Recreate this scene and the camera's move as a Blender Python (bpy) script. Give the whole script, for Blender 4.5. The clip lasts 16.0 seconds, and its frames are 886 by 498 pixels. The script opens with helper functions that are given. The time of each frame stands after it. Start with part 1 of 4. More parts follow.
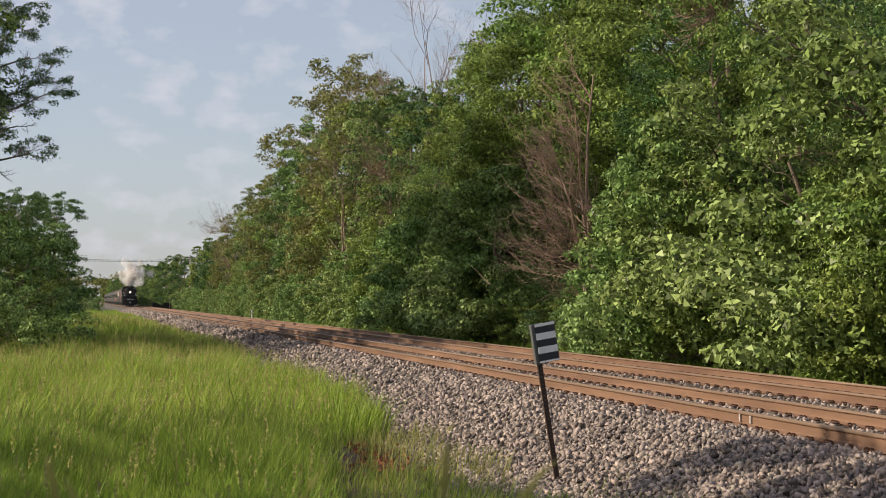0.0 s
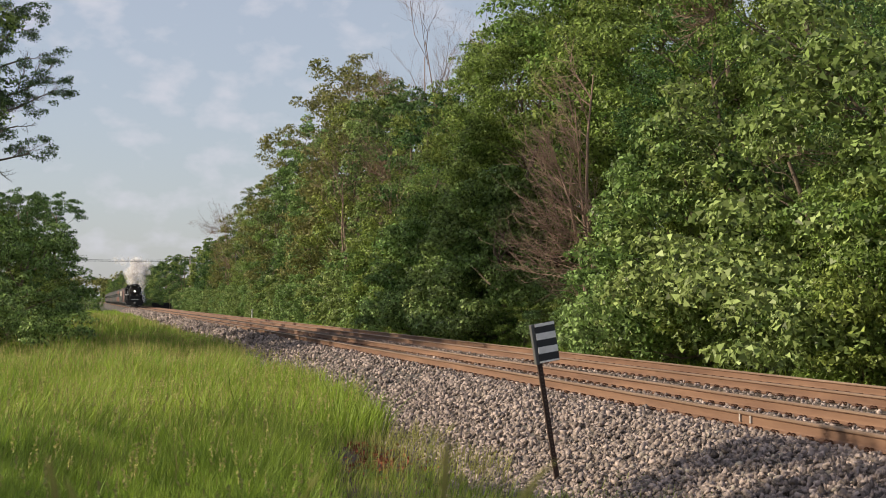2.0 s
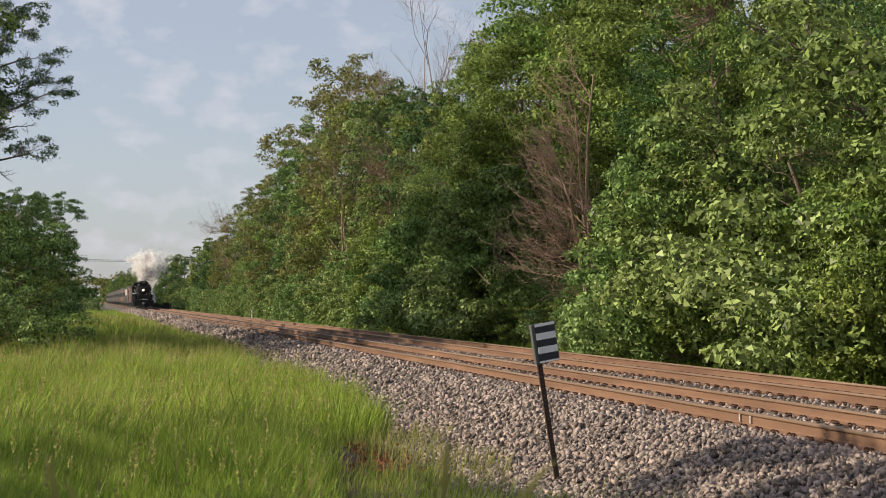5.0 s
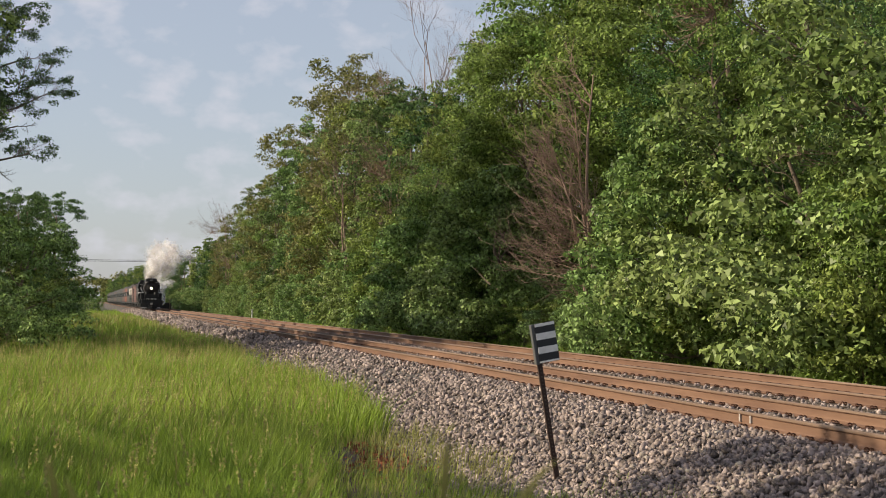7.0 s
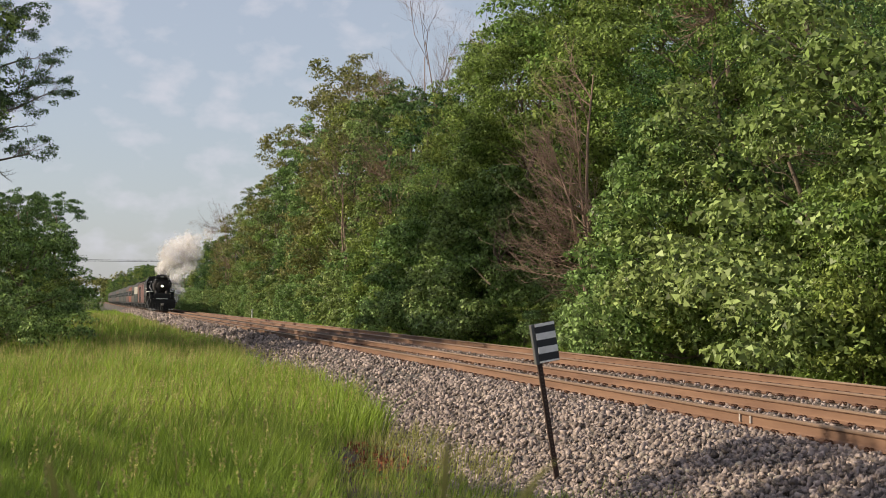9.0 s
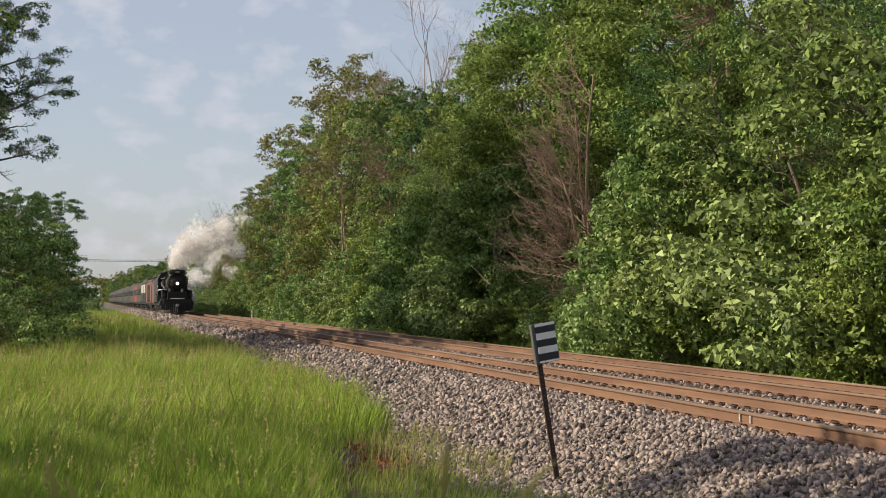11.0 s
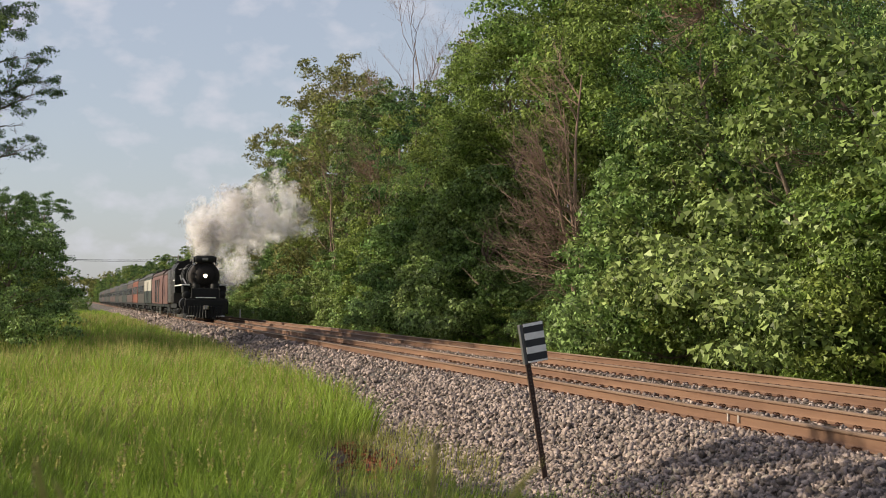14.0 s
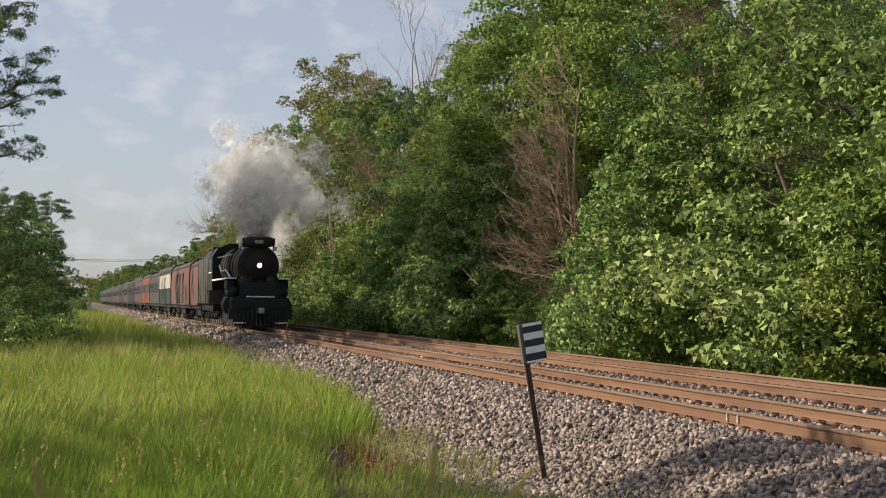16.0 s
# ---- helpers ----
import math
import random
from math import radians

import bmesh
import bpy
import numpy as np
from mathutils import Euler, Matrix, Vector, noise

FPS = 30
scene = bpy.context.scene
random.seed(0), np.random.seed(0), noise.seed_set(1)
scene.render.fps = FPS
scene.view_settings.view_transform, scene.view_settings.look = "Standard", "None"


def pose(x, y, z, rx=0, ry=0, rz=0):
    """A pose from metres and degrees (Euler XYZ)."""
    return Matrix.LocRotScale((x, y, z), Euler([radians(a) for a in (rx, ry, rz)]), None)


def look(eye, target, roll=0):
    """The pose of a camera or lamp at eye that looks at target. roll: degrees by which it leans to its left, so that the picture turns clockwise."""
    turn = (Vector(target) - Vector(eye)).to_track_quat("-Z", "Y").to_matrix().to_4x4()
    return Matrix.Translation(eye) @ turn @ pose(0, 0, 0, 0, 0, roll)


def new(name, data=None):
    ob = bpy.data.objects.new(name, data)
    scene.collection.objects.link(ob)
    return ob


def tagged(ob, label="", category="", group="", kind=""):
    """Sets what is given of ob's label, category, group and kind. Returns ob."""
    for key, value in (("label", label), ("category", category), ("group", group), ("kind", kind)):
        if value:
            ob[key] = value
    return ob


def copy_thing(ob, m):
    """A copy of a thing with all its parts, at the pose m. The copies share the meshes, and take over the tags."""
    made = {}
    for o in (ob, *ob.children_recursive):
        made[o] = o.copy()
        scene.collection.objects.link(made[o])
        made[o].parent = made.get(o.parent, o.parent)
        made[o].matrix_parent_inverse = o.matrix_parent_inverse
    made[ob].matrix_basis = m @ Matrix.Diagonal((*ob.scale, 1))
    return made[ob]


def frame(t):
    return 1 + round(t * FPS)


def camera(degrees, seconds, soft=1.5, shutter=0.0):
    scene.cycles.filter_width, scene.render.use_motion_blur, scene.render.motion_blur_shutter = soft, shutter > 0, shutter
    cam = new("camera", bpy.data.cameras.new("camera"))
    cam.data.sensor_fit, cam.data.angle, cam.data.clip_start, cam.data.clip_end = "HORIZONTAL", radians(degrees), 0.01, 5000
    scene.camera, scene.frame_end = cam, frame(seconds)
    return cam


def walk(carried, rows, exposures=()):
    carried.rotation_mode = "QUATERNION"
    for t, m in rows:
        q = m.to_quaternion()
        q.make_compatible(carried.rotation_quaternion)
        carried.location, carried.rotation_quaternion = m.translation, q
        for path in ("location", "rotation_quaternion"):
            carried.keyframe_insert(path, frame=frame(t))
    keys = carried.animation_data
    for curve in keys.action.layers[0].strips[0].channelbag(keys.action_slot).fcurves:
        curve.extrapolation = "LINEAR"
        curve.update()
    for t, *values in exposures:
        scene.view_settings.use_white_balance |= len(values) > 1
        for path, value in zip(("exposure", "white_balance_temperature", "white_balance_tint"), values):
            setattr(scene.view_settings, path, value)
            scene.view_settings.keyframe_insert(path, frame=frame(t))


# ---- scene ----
# Lens and line of sight: the track runs along +y, the camera stands beside it and looks 12 degrees to its right.
DEG = 30.0
FOCAL = 2926.0
EYE = (0.0, 0.0, 1.56)
ROLL = 0.46     # degrees


def aim(shift):
    """The still camera turned by a small pan, given as a sideways shift of the view."""
    yaw = math.atan(626 / FOCAL) + math.atan(shift / FOCAL)
    up = math.atan(95.5 / FOCAL)
    d = Vector((math.sin(yaw) * math.cos(up), math.cos(yaw) * math.cos(up), math.sin(up)))
    return look(EYE, Vector(EYE) + 50 * d, ROLL)


cam = camera(DEG, 16.0, soft=0.8)
scene.cycles.transparent_max_bounces = 72
cam.data.dof.use_dof, cam.data.dof.focus_distance, cam.data.dof.aperture_fstop = True, 45.0, 4.0
walk(cam, [(t, aim(s)) for t, s in (
    (0.0, 0), (5.0, 0), (10.0, 0), (11.7, 0), (11.8, 0.5), (11.9, 13), (12.0, 24), (12.1, 25), (12.5, 25), (12.8, 23.5), (13.0, 22),
    (13.5, 18.8), (14.0, 20.5), (14.5, 20.5), (15.0, 21), (15.5, 22), (16.0, 22))])

# ---- sky, sun, exposure ----
SUN_EL = radians(27)
SUN_AZ = radians(277)      # clockwise from +y: the low sun stands on the left, a little ahead
world = bpy.data.worlds.new("world")
scene.world = world
world.use_nodes = True
scene.view_settings.exposure = 0.34


def build_sky():
    nt = world.node_tree
    n, l = nt.nodes, nt.links
    n.clear()
    out = n.new("ShaderNodeOutputWorld")
    bg = n.new("ShaderNodeBackground")
    bg.inputs["Strength"].default_value = 0.088
    sky = n.new("ShaderNodeTexSky")
    sky.sky_type = "NISHITA"
    sky.sun_disc = False
    sky.sun_elevation, sky.sun_rotation = SUN_EL, SUN_AZ
    sky.air_density, sky.dust_density, sky.ozone_density = 1.0, 1.0, 3.0
    co = n.new("ShaderNodeTexCoord")
    mp = n.new("ShaderNodeMapping")
    mp.inputs["Scale"].default_value = (13, 13, 21)
    nz = n.new("ShaderNodeTexNoise")
    nz.inputs["Scale"].default_value = 2.3
    nz.inputs["Detail"].default_value = 6
    nz.inputs["Roughness"].default_value = 0.5
    rp = n.new("ShaderNodeValToRGB")
    rp.color_ramp.elements[0].position = 0.5
    rp.color_ramp.elements[1].position = 0.68
    rp.color_ramp.elements[0].color = (0.46, 0.46, 0.46, 1)
    rp.color_ramp.elements[1].color = (0.8, 0.8, 0.8, 1)
    mx = n.new("ShaderNodeMix")
    mx.data_type = "RGBA"
    mx.inputs["B"].default_value = (6.1, 6.1, 6.7, 1)
    l.new(co.outputs["Generated"], mp.inputs["Vector"])
    l.new(mp.outputs["Vector"], nz.inputs["Vector"])
    l.new(nz.outputs["Fac"], rp.inputs["Fac"])
    l.new(rp.outputs["Color"], mx.inputs["Factor"])
    l.new(sky.outputs["Color"], mx.inputs["A"])
    l.new(mx.outputs["Result"], bg.inputs["Color"])
    l.new(bg.outputs["Background"], out.inputs["Surface"])


build_sky()
sun = new("sun", bpy.data.lights.new("sun", "SUN"))
sun.data.energy, sun.data.angle, sun.data.color = 5.0, radians(0.6), (1.0, 0.88, 0.68)
to_sun = Vector((math.sin(SUN_AZ) * math.cos(SUN_EL), math.cos(SUN_AZ) * math.cos(SUN_EL), math.sin(SUN_EL)))
sun.matrix_world = look(to_sun * 50, (0, 0, 0))


# ---- materials ----
def material(name, a, b, scale=6.0, rough=0.8, metal=0.0, bump=0.3, bump_scale=40.0, vary=0.0, per="object", stretch=(1, 1, 1), through_light=0.0, spec=0.4, c=None):
    """Two-tone noise surface with fine relief; vary: how far single pieces differ in brightness."""
    m = bpy.data.materials.new(name)
    m.use_nodes = True
    nt = m.node_tree
    n, l = nt.nodes, nt.links
    bsdf, out = n["Principled BSDF"], n["Material Output"]
    co = n.new("ShaderNodeTexCoord")
    mp = n.new("ShaderNodeMapping")
    mp.inputs["Scale"].default_value = stretch
    l.new(co.outputs["Object"], mp.inputs["Vector"])
    nz = n.new("ShaderNodeTexNoise")
    nz.inputs["Scale"].default_value, nz.inputs["Detail"].default_value, nz.inputs["Roughness"].default_value = scale, 5, 0.62
    l.new(mp.outputs["Vector"], nz.inputs["Vector"])
    rp = n.new("ShaderNodeValToRGB")
    rp.color_ramp.elements[0].position, rp.color_ramp.elements[1].position = 0.32, 0.68
    rp.color_ramp.elements[0].color, rp.color_ramp.elements[1].color = (*a, 1), (*b, 1)
    if c:
        e = rp.color_ramp.elements.new(0.5)
        e.color = (*c, 1)
    l.new(nz.outputs["Fac"], rp.inputs["Fac"])
    color = rp.outputs["Color"]
    if vary:
        hs = n.new("ShaderNodeHueSaturation")
        mr = n.new("ShaderNodeMapRange")
        mr.inputs["To Min"].default_value, mr.inputs["To Max"].default_value = 1 - vary, 1 + vary
        mh = n.new("ShaderNodeMapRange")
        mh.inputs["To Min"].default_value, mh.inputs["To Max"].default_value = 0.5 - vary * 0.03, 0.5 + vary * 0.03
        ob = n.new("ShaderNodeObjectInfo")
        ge = n.new("ShaderNodeNewGeometry")
        isl, obr = ge.outputs["Random Per Island"], ob.outputs["Random"]
        l.new(isl if per == "island" else obr, mr.inputs["Value"])
        l.new(obr, mh.inputs["Value"])
        l.new(mr.outputs["Result"], hs.inputs["Value"])
        l.new(mh.outputs["Result"], hs.inputs["Hue"])
        l.new(color, hs.inputs["Color"])
        color = hs.outputs["Color"]
    l.new(color, bsdf.inputs["Base Color"])
    bsdf.inputs["Roughness"].default_value, bsdf.inputs["Metallic"].default_value = rough, metal
    bsdf.inputs["Specular IOR Level"].default_value = spec
    if bump:
        n2 = n.new("ShaderNodeTexNoise")
        n2.inputs["Scale"].default_value, n2.inputs["Detail"].default_value = bump_scale, 4
        l.new(mp.outputs["Vector"], n2.inputs["Vector"])
        bp = n.new("ShaderNodeBump")
        bp.inputs["Strength"].default_value, bp.inputs["Distance"].default_value = bump, 0.02
        l.new(n2.outputs["Fac"], bp.inputs["Height"])
        l.new(bp.outputs["Normal"], bsdf.inputs["Normal"])
        mr2 = n.new("ShaderNodeMapRange")
        mr2.inputs["To Min"].default_value, mr2.inputs["To Max"].default_value = max(rough - 0.12, 0.03), min(rough + 0.12, 1)
        l.new(nz.outputs["Fac"], mr2.inputs["Value"])
        l.new(mr2.outputs["Result"], bsdf.inputs["Roughness"])
    if through_light:
        tr = n.new("ShaderNodeBsdfTranslucent")
        l.new(color, tr.inputs["Color"])
        ms = n.new("ShaderNodeMixShader")
        ms.inputs["Fac"].default_value = through_light
        l.new(bsdf.outputs["BSDF"], ms.inputs[1])
        l.new(tr.outputs["BSDF"], ms.inputs[2])
        l.new(ms.outputs["Shader"], out.inputs["Surface"])
    return m


def glowing(name, color, strength):
    m = bpy.data.materials.new(name)
    m.use_nodes = True
    b = m.node_tree.nodes["Principled BSDF"]
    b.inputs["Base Color"].default_value = (*color, 1)
    b.inputs["Emission Color"].default_value = (*color, 1)
    b.inputs["Emission Strength"].default_value = strength
    return m


def smoke_material(name, lo, hi):
    """Thin vapour: partly see-through, lit on both sides, uneven."""
    m = bpy.data.materials.new(name)
    m.use_nodes = True
    nt = m.node_tree
    n, l = nt.nodes, nt.links
    n.remove(n["Principled BSDF"])
    ob = n.new("ShaderNodeObjectInfo")
    co = n.new("ShaderNodeTexCoord")
    nz = n.new("ShaderNodeTexNoise")
    nz.inputs["Scale"].default_value, nz.inputs["Detail"].default_value = 1.8, 5
    l.new(co.outputs["Object"], nz.inputs["Vector"])
    rp = n.new("ShaderNodeValToRGB")
    rp.color_ramp.elements[0].color, rp.color_ramp.elements[1].color = (0.7, 0.65, 0.63, 1), (0.97, 0.95, 0.94, 1)
    rp.color_ramp.elements[1].position = 0.5
    l.new(ob.outputs["Random"], rp.inputs["Fac"])
    df, tl, tp = n.new("ShaderNodeBsdfDiffuse"), n.new("ShaderNodeBsdfTranslucent"), n.new("ShaderNodeBsdfTransparent")
    l.new(rp.outputs["Color"], df.inputs["Color"])
    l.new(rp.outputs["Color"], tl.inputs["Color"])
    m1, m2 = n.new("ShaderNodeMixShader"), n.new("ShaderNodeMixShader")
    m1.inputs["Fac"].default_value = 0.5
    l.new(df.outputs["BSDF"], m1.inputs[1])
    l.new(tl.outputs["BSDF"], m1.inputs[2])
    mr = n.new("ShaderNodeMapRange")
    mr.inputs["From Min"].default_value, mr.inputs["From Max"].default_value = 0.35, 0.65
    mr.inputs["To Min"].default_value, mr.inputs["To Max"].default_value = lo, hi
    l.new(nz.outputs["Fac"], mr.inputs["Value"])
    l.new(mr.outputs["Result"], m2.inputs["Fac"])
    l.new(tp.outputs["BSDF"], m2.inputs[1])
    l.new(m1.outputs["Shader"], m2.inputs[2])
    l.new(m2.outputs["Shader"], n["Material Output"].inputs["Surface"])
    return m


LEAF = material("leaf", (0.116, 0.1722, 0.03242), (0.2199, 0.2818, 0.06808), 0.35, 0.5, bump=0, vary=0.75, per="island", through_light=0.28, spec=0.22)
LEAF_DARK = material("leaf_dark", (0.06105, 0.111, 0.02954), (0.112, 0.1687, 0.04747), 0.35, 0.45, bump=0, vary=0.75, per="island", through_light=0.28, spec=0.22)
LEAF_OLIVE = material("leaf_olive", (0.1281, 0.1428, 0.03601), (0.2241, 0.2189, 0.07203), 0.35, 0.55, bump=0, vary=0.62, per="island", through_light=0.28, spec=0.22)
LEAF_BUSH = material("leaf_bush", (0.1386, 0.2128, 0.05287), (0.2541, 0.3299, 0.1117), 0.5, 0.45, bump=0, vary=0.75, per="island", through_light=0.28, spec=0.22)
BARK = material("bark", (0.09, 0.065, 0.045), (0.2, 0.15, 0.11), 5, 0.9, bump=0.8, bump_scale=18, stretch=(3, 3, 0.6))
BARK_DEAD = material("bark_dead", (0.1836, 0.119, 0.08925), (0.3443, 0.238, 0.1785), 5, 0.9, bump=0.6, bump_scale=18, stretch=(3, 3, 0.6))
LEAF_BROWN = material("leaf_brown", (0.12, 0.075, 0.035), (0.2, 0.14, 0.07), 0.6, 0.7, bump=0, vary=0.4, per="island", through_light=0.2)
GRASS = material("grass_blade", (0.1625, 0.2624, 0.0258), (0.3154, 0.3988, 0.06192), 0.25, 0.6, bump=0, vary=0.45, per="island", through_light=0.45)
GRASS_DRY = material("grass_dry", (0.271, 0.2614, 0.0704), (0.4356, 0.3872, 0.1408), 0.3, 0.7, bump=0, vary=0.35, per="island", through_light=0.45)
SOIL = material("soil", (0.04, 0.056, 0.0144), (0.088, 0.096, 0.028), 0.4, 0.95, bump=0.8, bump_scale=9, c=(0.07, 0.08, 0.025))
MUD = material("wet_soil", (0.04, 0.028, 0.0176), (0.096, 0.064, 0.04), 2.5, 0.85, bump=0.8, bump_scale=14)
# brown grimy stone, darkened further to stand for shade between the loose stones
BED = material("ballast_bed", (0.028, 0.024, 0.0208), (0.16, 0.136, 0.116), 26, 0.95, bump=1.0, bump_scale=22)
STONE = material("stone", (0.1648, 0.1329, 0.1121), (0.3469, 0.2873, 0.2416), 14, 0.9, bump=0.4, bump_scale=60, vary=0.65, per="island")
STONE_ONE = material("stone_single", (0.1648, 0.1329, 0.1121), (0.3469, 0.2873, 0.2416), 14, 0.9, bump=0.4, bump_scale=60, vary=0.65)
RUST = material("rail_rust", (0.117, 0.0585, 0.0351), (0.2106, 0.117, 0.0702), 1.3, 0.75, bump=0.3, bump_scale=50, stretch=(4, 0.25, 4))
HEAD = material("rail_head", (0.1872, 0.117, 0.078), (0.2652, 0.1794, 0.1248), 2, 0.55, metal=0.3, bump=0.1, stretch=(4, 0.1, 4))
CLIP = material("clip_rust", (0.05, 0.022, 0.012), (0.12, 0.05, 0.025), 30, 0.85, bump=0.4, vary=0.3)
TIE = material("tie_wood", (0.06, 0.045, 0.035), (0.15, 0.11, 0.08), 6, 0.9, bump=0.6, vary=0.25, stretch=(0.5, 4, 4))
BLACK = material("loco_black", (0.005, 0.005, 0.005), (0.013, 0.012, 0.011), 1.5, 0.6, bump=0.1, bump_scale=30)
SOOT = material("smokebox_graphite", (0.014, 0.011, 0.010), (0.03, 0.022, 0.019), 2.5, 0.75, bump=0.15)
STEEL = material("worn_steel", (0.22, 0.21, 0.2), (0.4, 0.38, 0.36), 6, 0.4, metal=0.8, bump=0.1)
WHITE = material("white_paint", (0.66, 0.64, 0.6), (0.8, 0.78, 0.74), 9, 0.6, bump=0.1)
GLASS_DARK = material("window_glass", (0.012, 0.012, 0.012), (0.022, 0.022, 0.022), 1, 0.25, bump=0, spec=0.25)
CHALK = material("faded_chalk", (0.3, 0.27, 0.24), (0.5, 0.46, 0.42), 20, 0.8, bump=0.1)
LAMP = glowing("headlight_glow", (1.0, 0.74, 0.5), 30)
SMOKE = smoke_material("vapour", 0.07, 0.2)


def paint(name, rgb, rough=0.72):
    lo = tuple(v * 0.75 for v in rgb)
    hi = tuple(min(v * 1.2, 0.9) for v in rgb)
    return material(name, lo, hi, 1.2, rough, bump=0.1, bump_scale=12, stretch=(1, 1, 0.4))


# ---- mesh helpers ----
class Geo:
    """Gathers simple solids into one mesh."""

    def __init__(self):
        self.v, self.f = [], []

    def add(self, verts, faces):
        k = len(self.v)
        self.v += [tuple(p) for p in verts]
        self.f += [tuple(i + k for i in f) for f in faces]
        return self

    def box(self, x0, x1, y0, y1, z0, z1, b=0.0):
        """A box with chamfered edges."""
        bm = bmesh.new()
        bmesh.ops.create_cube(bm, size=1)
        for p in bm.verts:
            p.co = ((x0 + x1) / 2 + p.co.x * (x1 - x0), (y0 + y1) / 2 + p.co.y * (y1 - y0), (z0 + z1) / 2 + p.co.z * (z1 - z0))
        if b:
            bmesh.ops.bevel(bm, geom=bm.edges[:], offset=b, segments=2, profile=0.5, affect="EDGES")
        bm.verts.index_update()
        self.add([p.co[:] for p in bm.verts], [[q.index for q in f.verts] for f in bm.faces])
        bm.free()
        return self

    def tube(self, pts, radii, sides=8, caps=True):
        """A tapered tube through points."""
        pts = [Vector(p) for p in pts]
        rings, faces, verts = len(pts), [], []
        for i, p in enumerate(pts):
            d = (pts[min(i + 1, rings - 1)] - pts[max(i - 1, 0)]).normalized()
            side = d.cross(Vector((0, 0, 1)) if abs(d.z) < 0.9 else Vector((1, 0, 0))).normalized()
            up = side.cross(d)
            r = radii[i] if hasattr(radii, "__len__") else radii
            for k in range(sides):
                a = 2 * math.pi * k / sides
                verts.append(p + (side * math.cos(a) + up * math.sin(a)) * r)
        for i in range(rings - 1):
            for k in range(sides):
                k2 = (k + 1) % sides
                faces.append((i * sides + k, i * sides + k2, (i + 1) * sides + k2, (i + 1) * sides + k))
        if caps:
            faces.append(tuple(range(sides))[::-1])
            faces.append(tuple((rings - 1) * sides + k for k in range(sides)))
        return self.add(verts, faces)

    def lathe_y(self, cx, cz, prof, sides=28):
        """A body of revolution about a line along y; prof: (y, radius) pairs."""
        return self.tube([(cx, y, cz) for y, r in prof], [r for y, r in prof], sides)

    def extrude(self, section, y0, y1):
        """A section in x, z drawn out along y."""
        n = len(section)
        verts = [(x, y0, z) for x, z in section] + [(x, y1, z) for x, z in section]
        faces = [(i, (i + 1) % n, n + (i + 1) % n, n + i) for i in range(n)]
        faces += [tuple(range(n))[::-1], tuple(range(n, 2 * n))]
        return self.add(verts, faces)

    def mesh(self, name, mat, smooth=False):
        me = bpy.data.meshes.new(name)
        me.from_pydata(self.v, [], self.f)
        me.materials.append(mat)
        bm = bmesh.new()
        bm.from_mesh(me)
        bmesh.ops.recalc_face_normals(bm, faces=bm.faces[:])
        bm.to_mesh(me)
        bm.free()
        if smooth:
            me.shade_smooth()
            me.set_sharp_from_angle(angle=radians(38))
        return me


def part(name, geo, mat, parent=None, label="", smooth=False, at=None):
    """Links one mesh object under a thing or a part."""
    me = geo if isinstance(geo, bpy.types.Mesh) else geo.mesh(name, mat, smooth)
    ob = new(name, me)
    ob.parent = parent
    if at is not None:
        ob.matrix_basis = at
    return tagged(ob, label)


def thing(name, label, category, at=None, group="", kind=""):
    ob = new(name)
    ob.empty_display_size = 0.3
    if at is not None:
        ob.matrix_basis = at
    return tagged(ob, label, category, group, kind)


def mesh_np(name, verts, quads, mat, tri=False):
    """A mesh from arrays."""
    me = bpy.data.meshes.new(name)
    k = 3 if tri else 4
    me.vertices.add(len(verts))
    me.vertices.foreach_set("co", np.asarray(verts, np.float32).ravel())
    me.loops.add(len(quads) * k)
    me.loops.foreach_set("vertex_index", np.asarray(quads, np.int32).ravel())
    me.polygons.add(len(quads))
    me.polygons.foreach_set("loop_start", np.arange(0, len(quads) * k, k, dtype=np.int32))
    me.update(calc_edges=True)
    me.materials.append(mat)
    return me


rng = np.random.default_rng(7)


def leaves(name, centres, out, size, mat, coarse=False):
    """Folded pointed leaves at the centres, facing roughly along out."""
    n = len(centres)
    nrm = out + rng.normal(0, 0.6, (n, 3))
    nrm /= np.linalg.norm(nrm, axis=1)[:, None]
    t = np.cross(nrm, rng.normal(0, 1, (n, 3)))
    t /= np.linalg.norm(t, axis=1)[:, None] + 1e-9
    b = np.cross(nrm, t)
    s = (size * rng.uniform(0.6, 1.35, n))[:, None]
    v = np.empty((n, 4, 3))
    v[:, 0] = centres - t * s * 0.6
    v[:, 1] = centres + b * s * 0.36 + nrm * s * 0.1
    v[:, 2] = centres + t * s * 0.6 - nrm * s * 0.12
    v[:, 3] = centres - b * s * 0.36 + nrm * s * 0.1
    if coarse:
        v = np.stack([v[:, 0], v[:, 1] * 1.4 - centres * 0.4, v[:, 2] * 0.7 + v[:, 3] * 0.3], 1)
        return mesh_np(name, v.reshape(-1, 3), np.arange(n * 3).reshape(-1, 3), mat, tri=True)
    i = np.arange(n)[:, None] * 4
    tris = np.concatenate([i + [0, 1, 2], i + [0, 2, 3]])
    return mesh_np(name, v.reshape(-1, 3), tris, mat, tri=True)


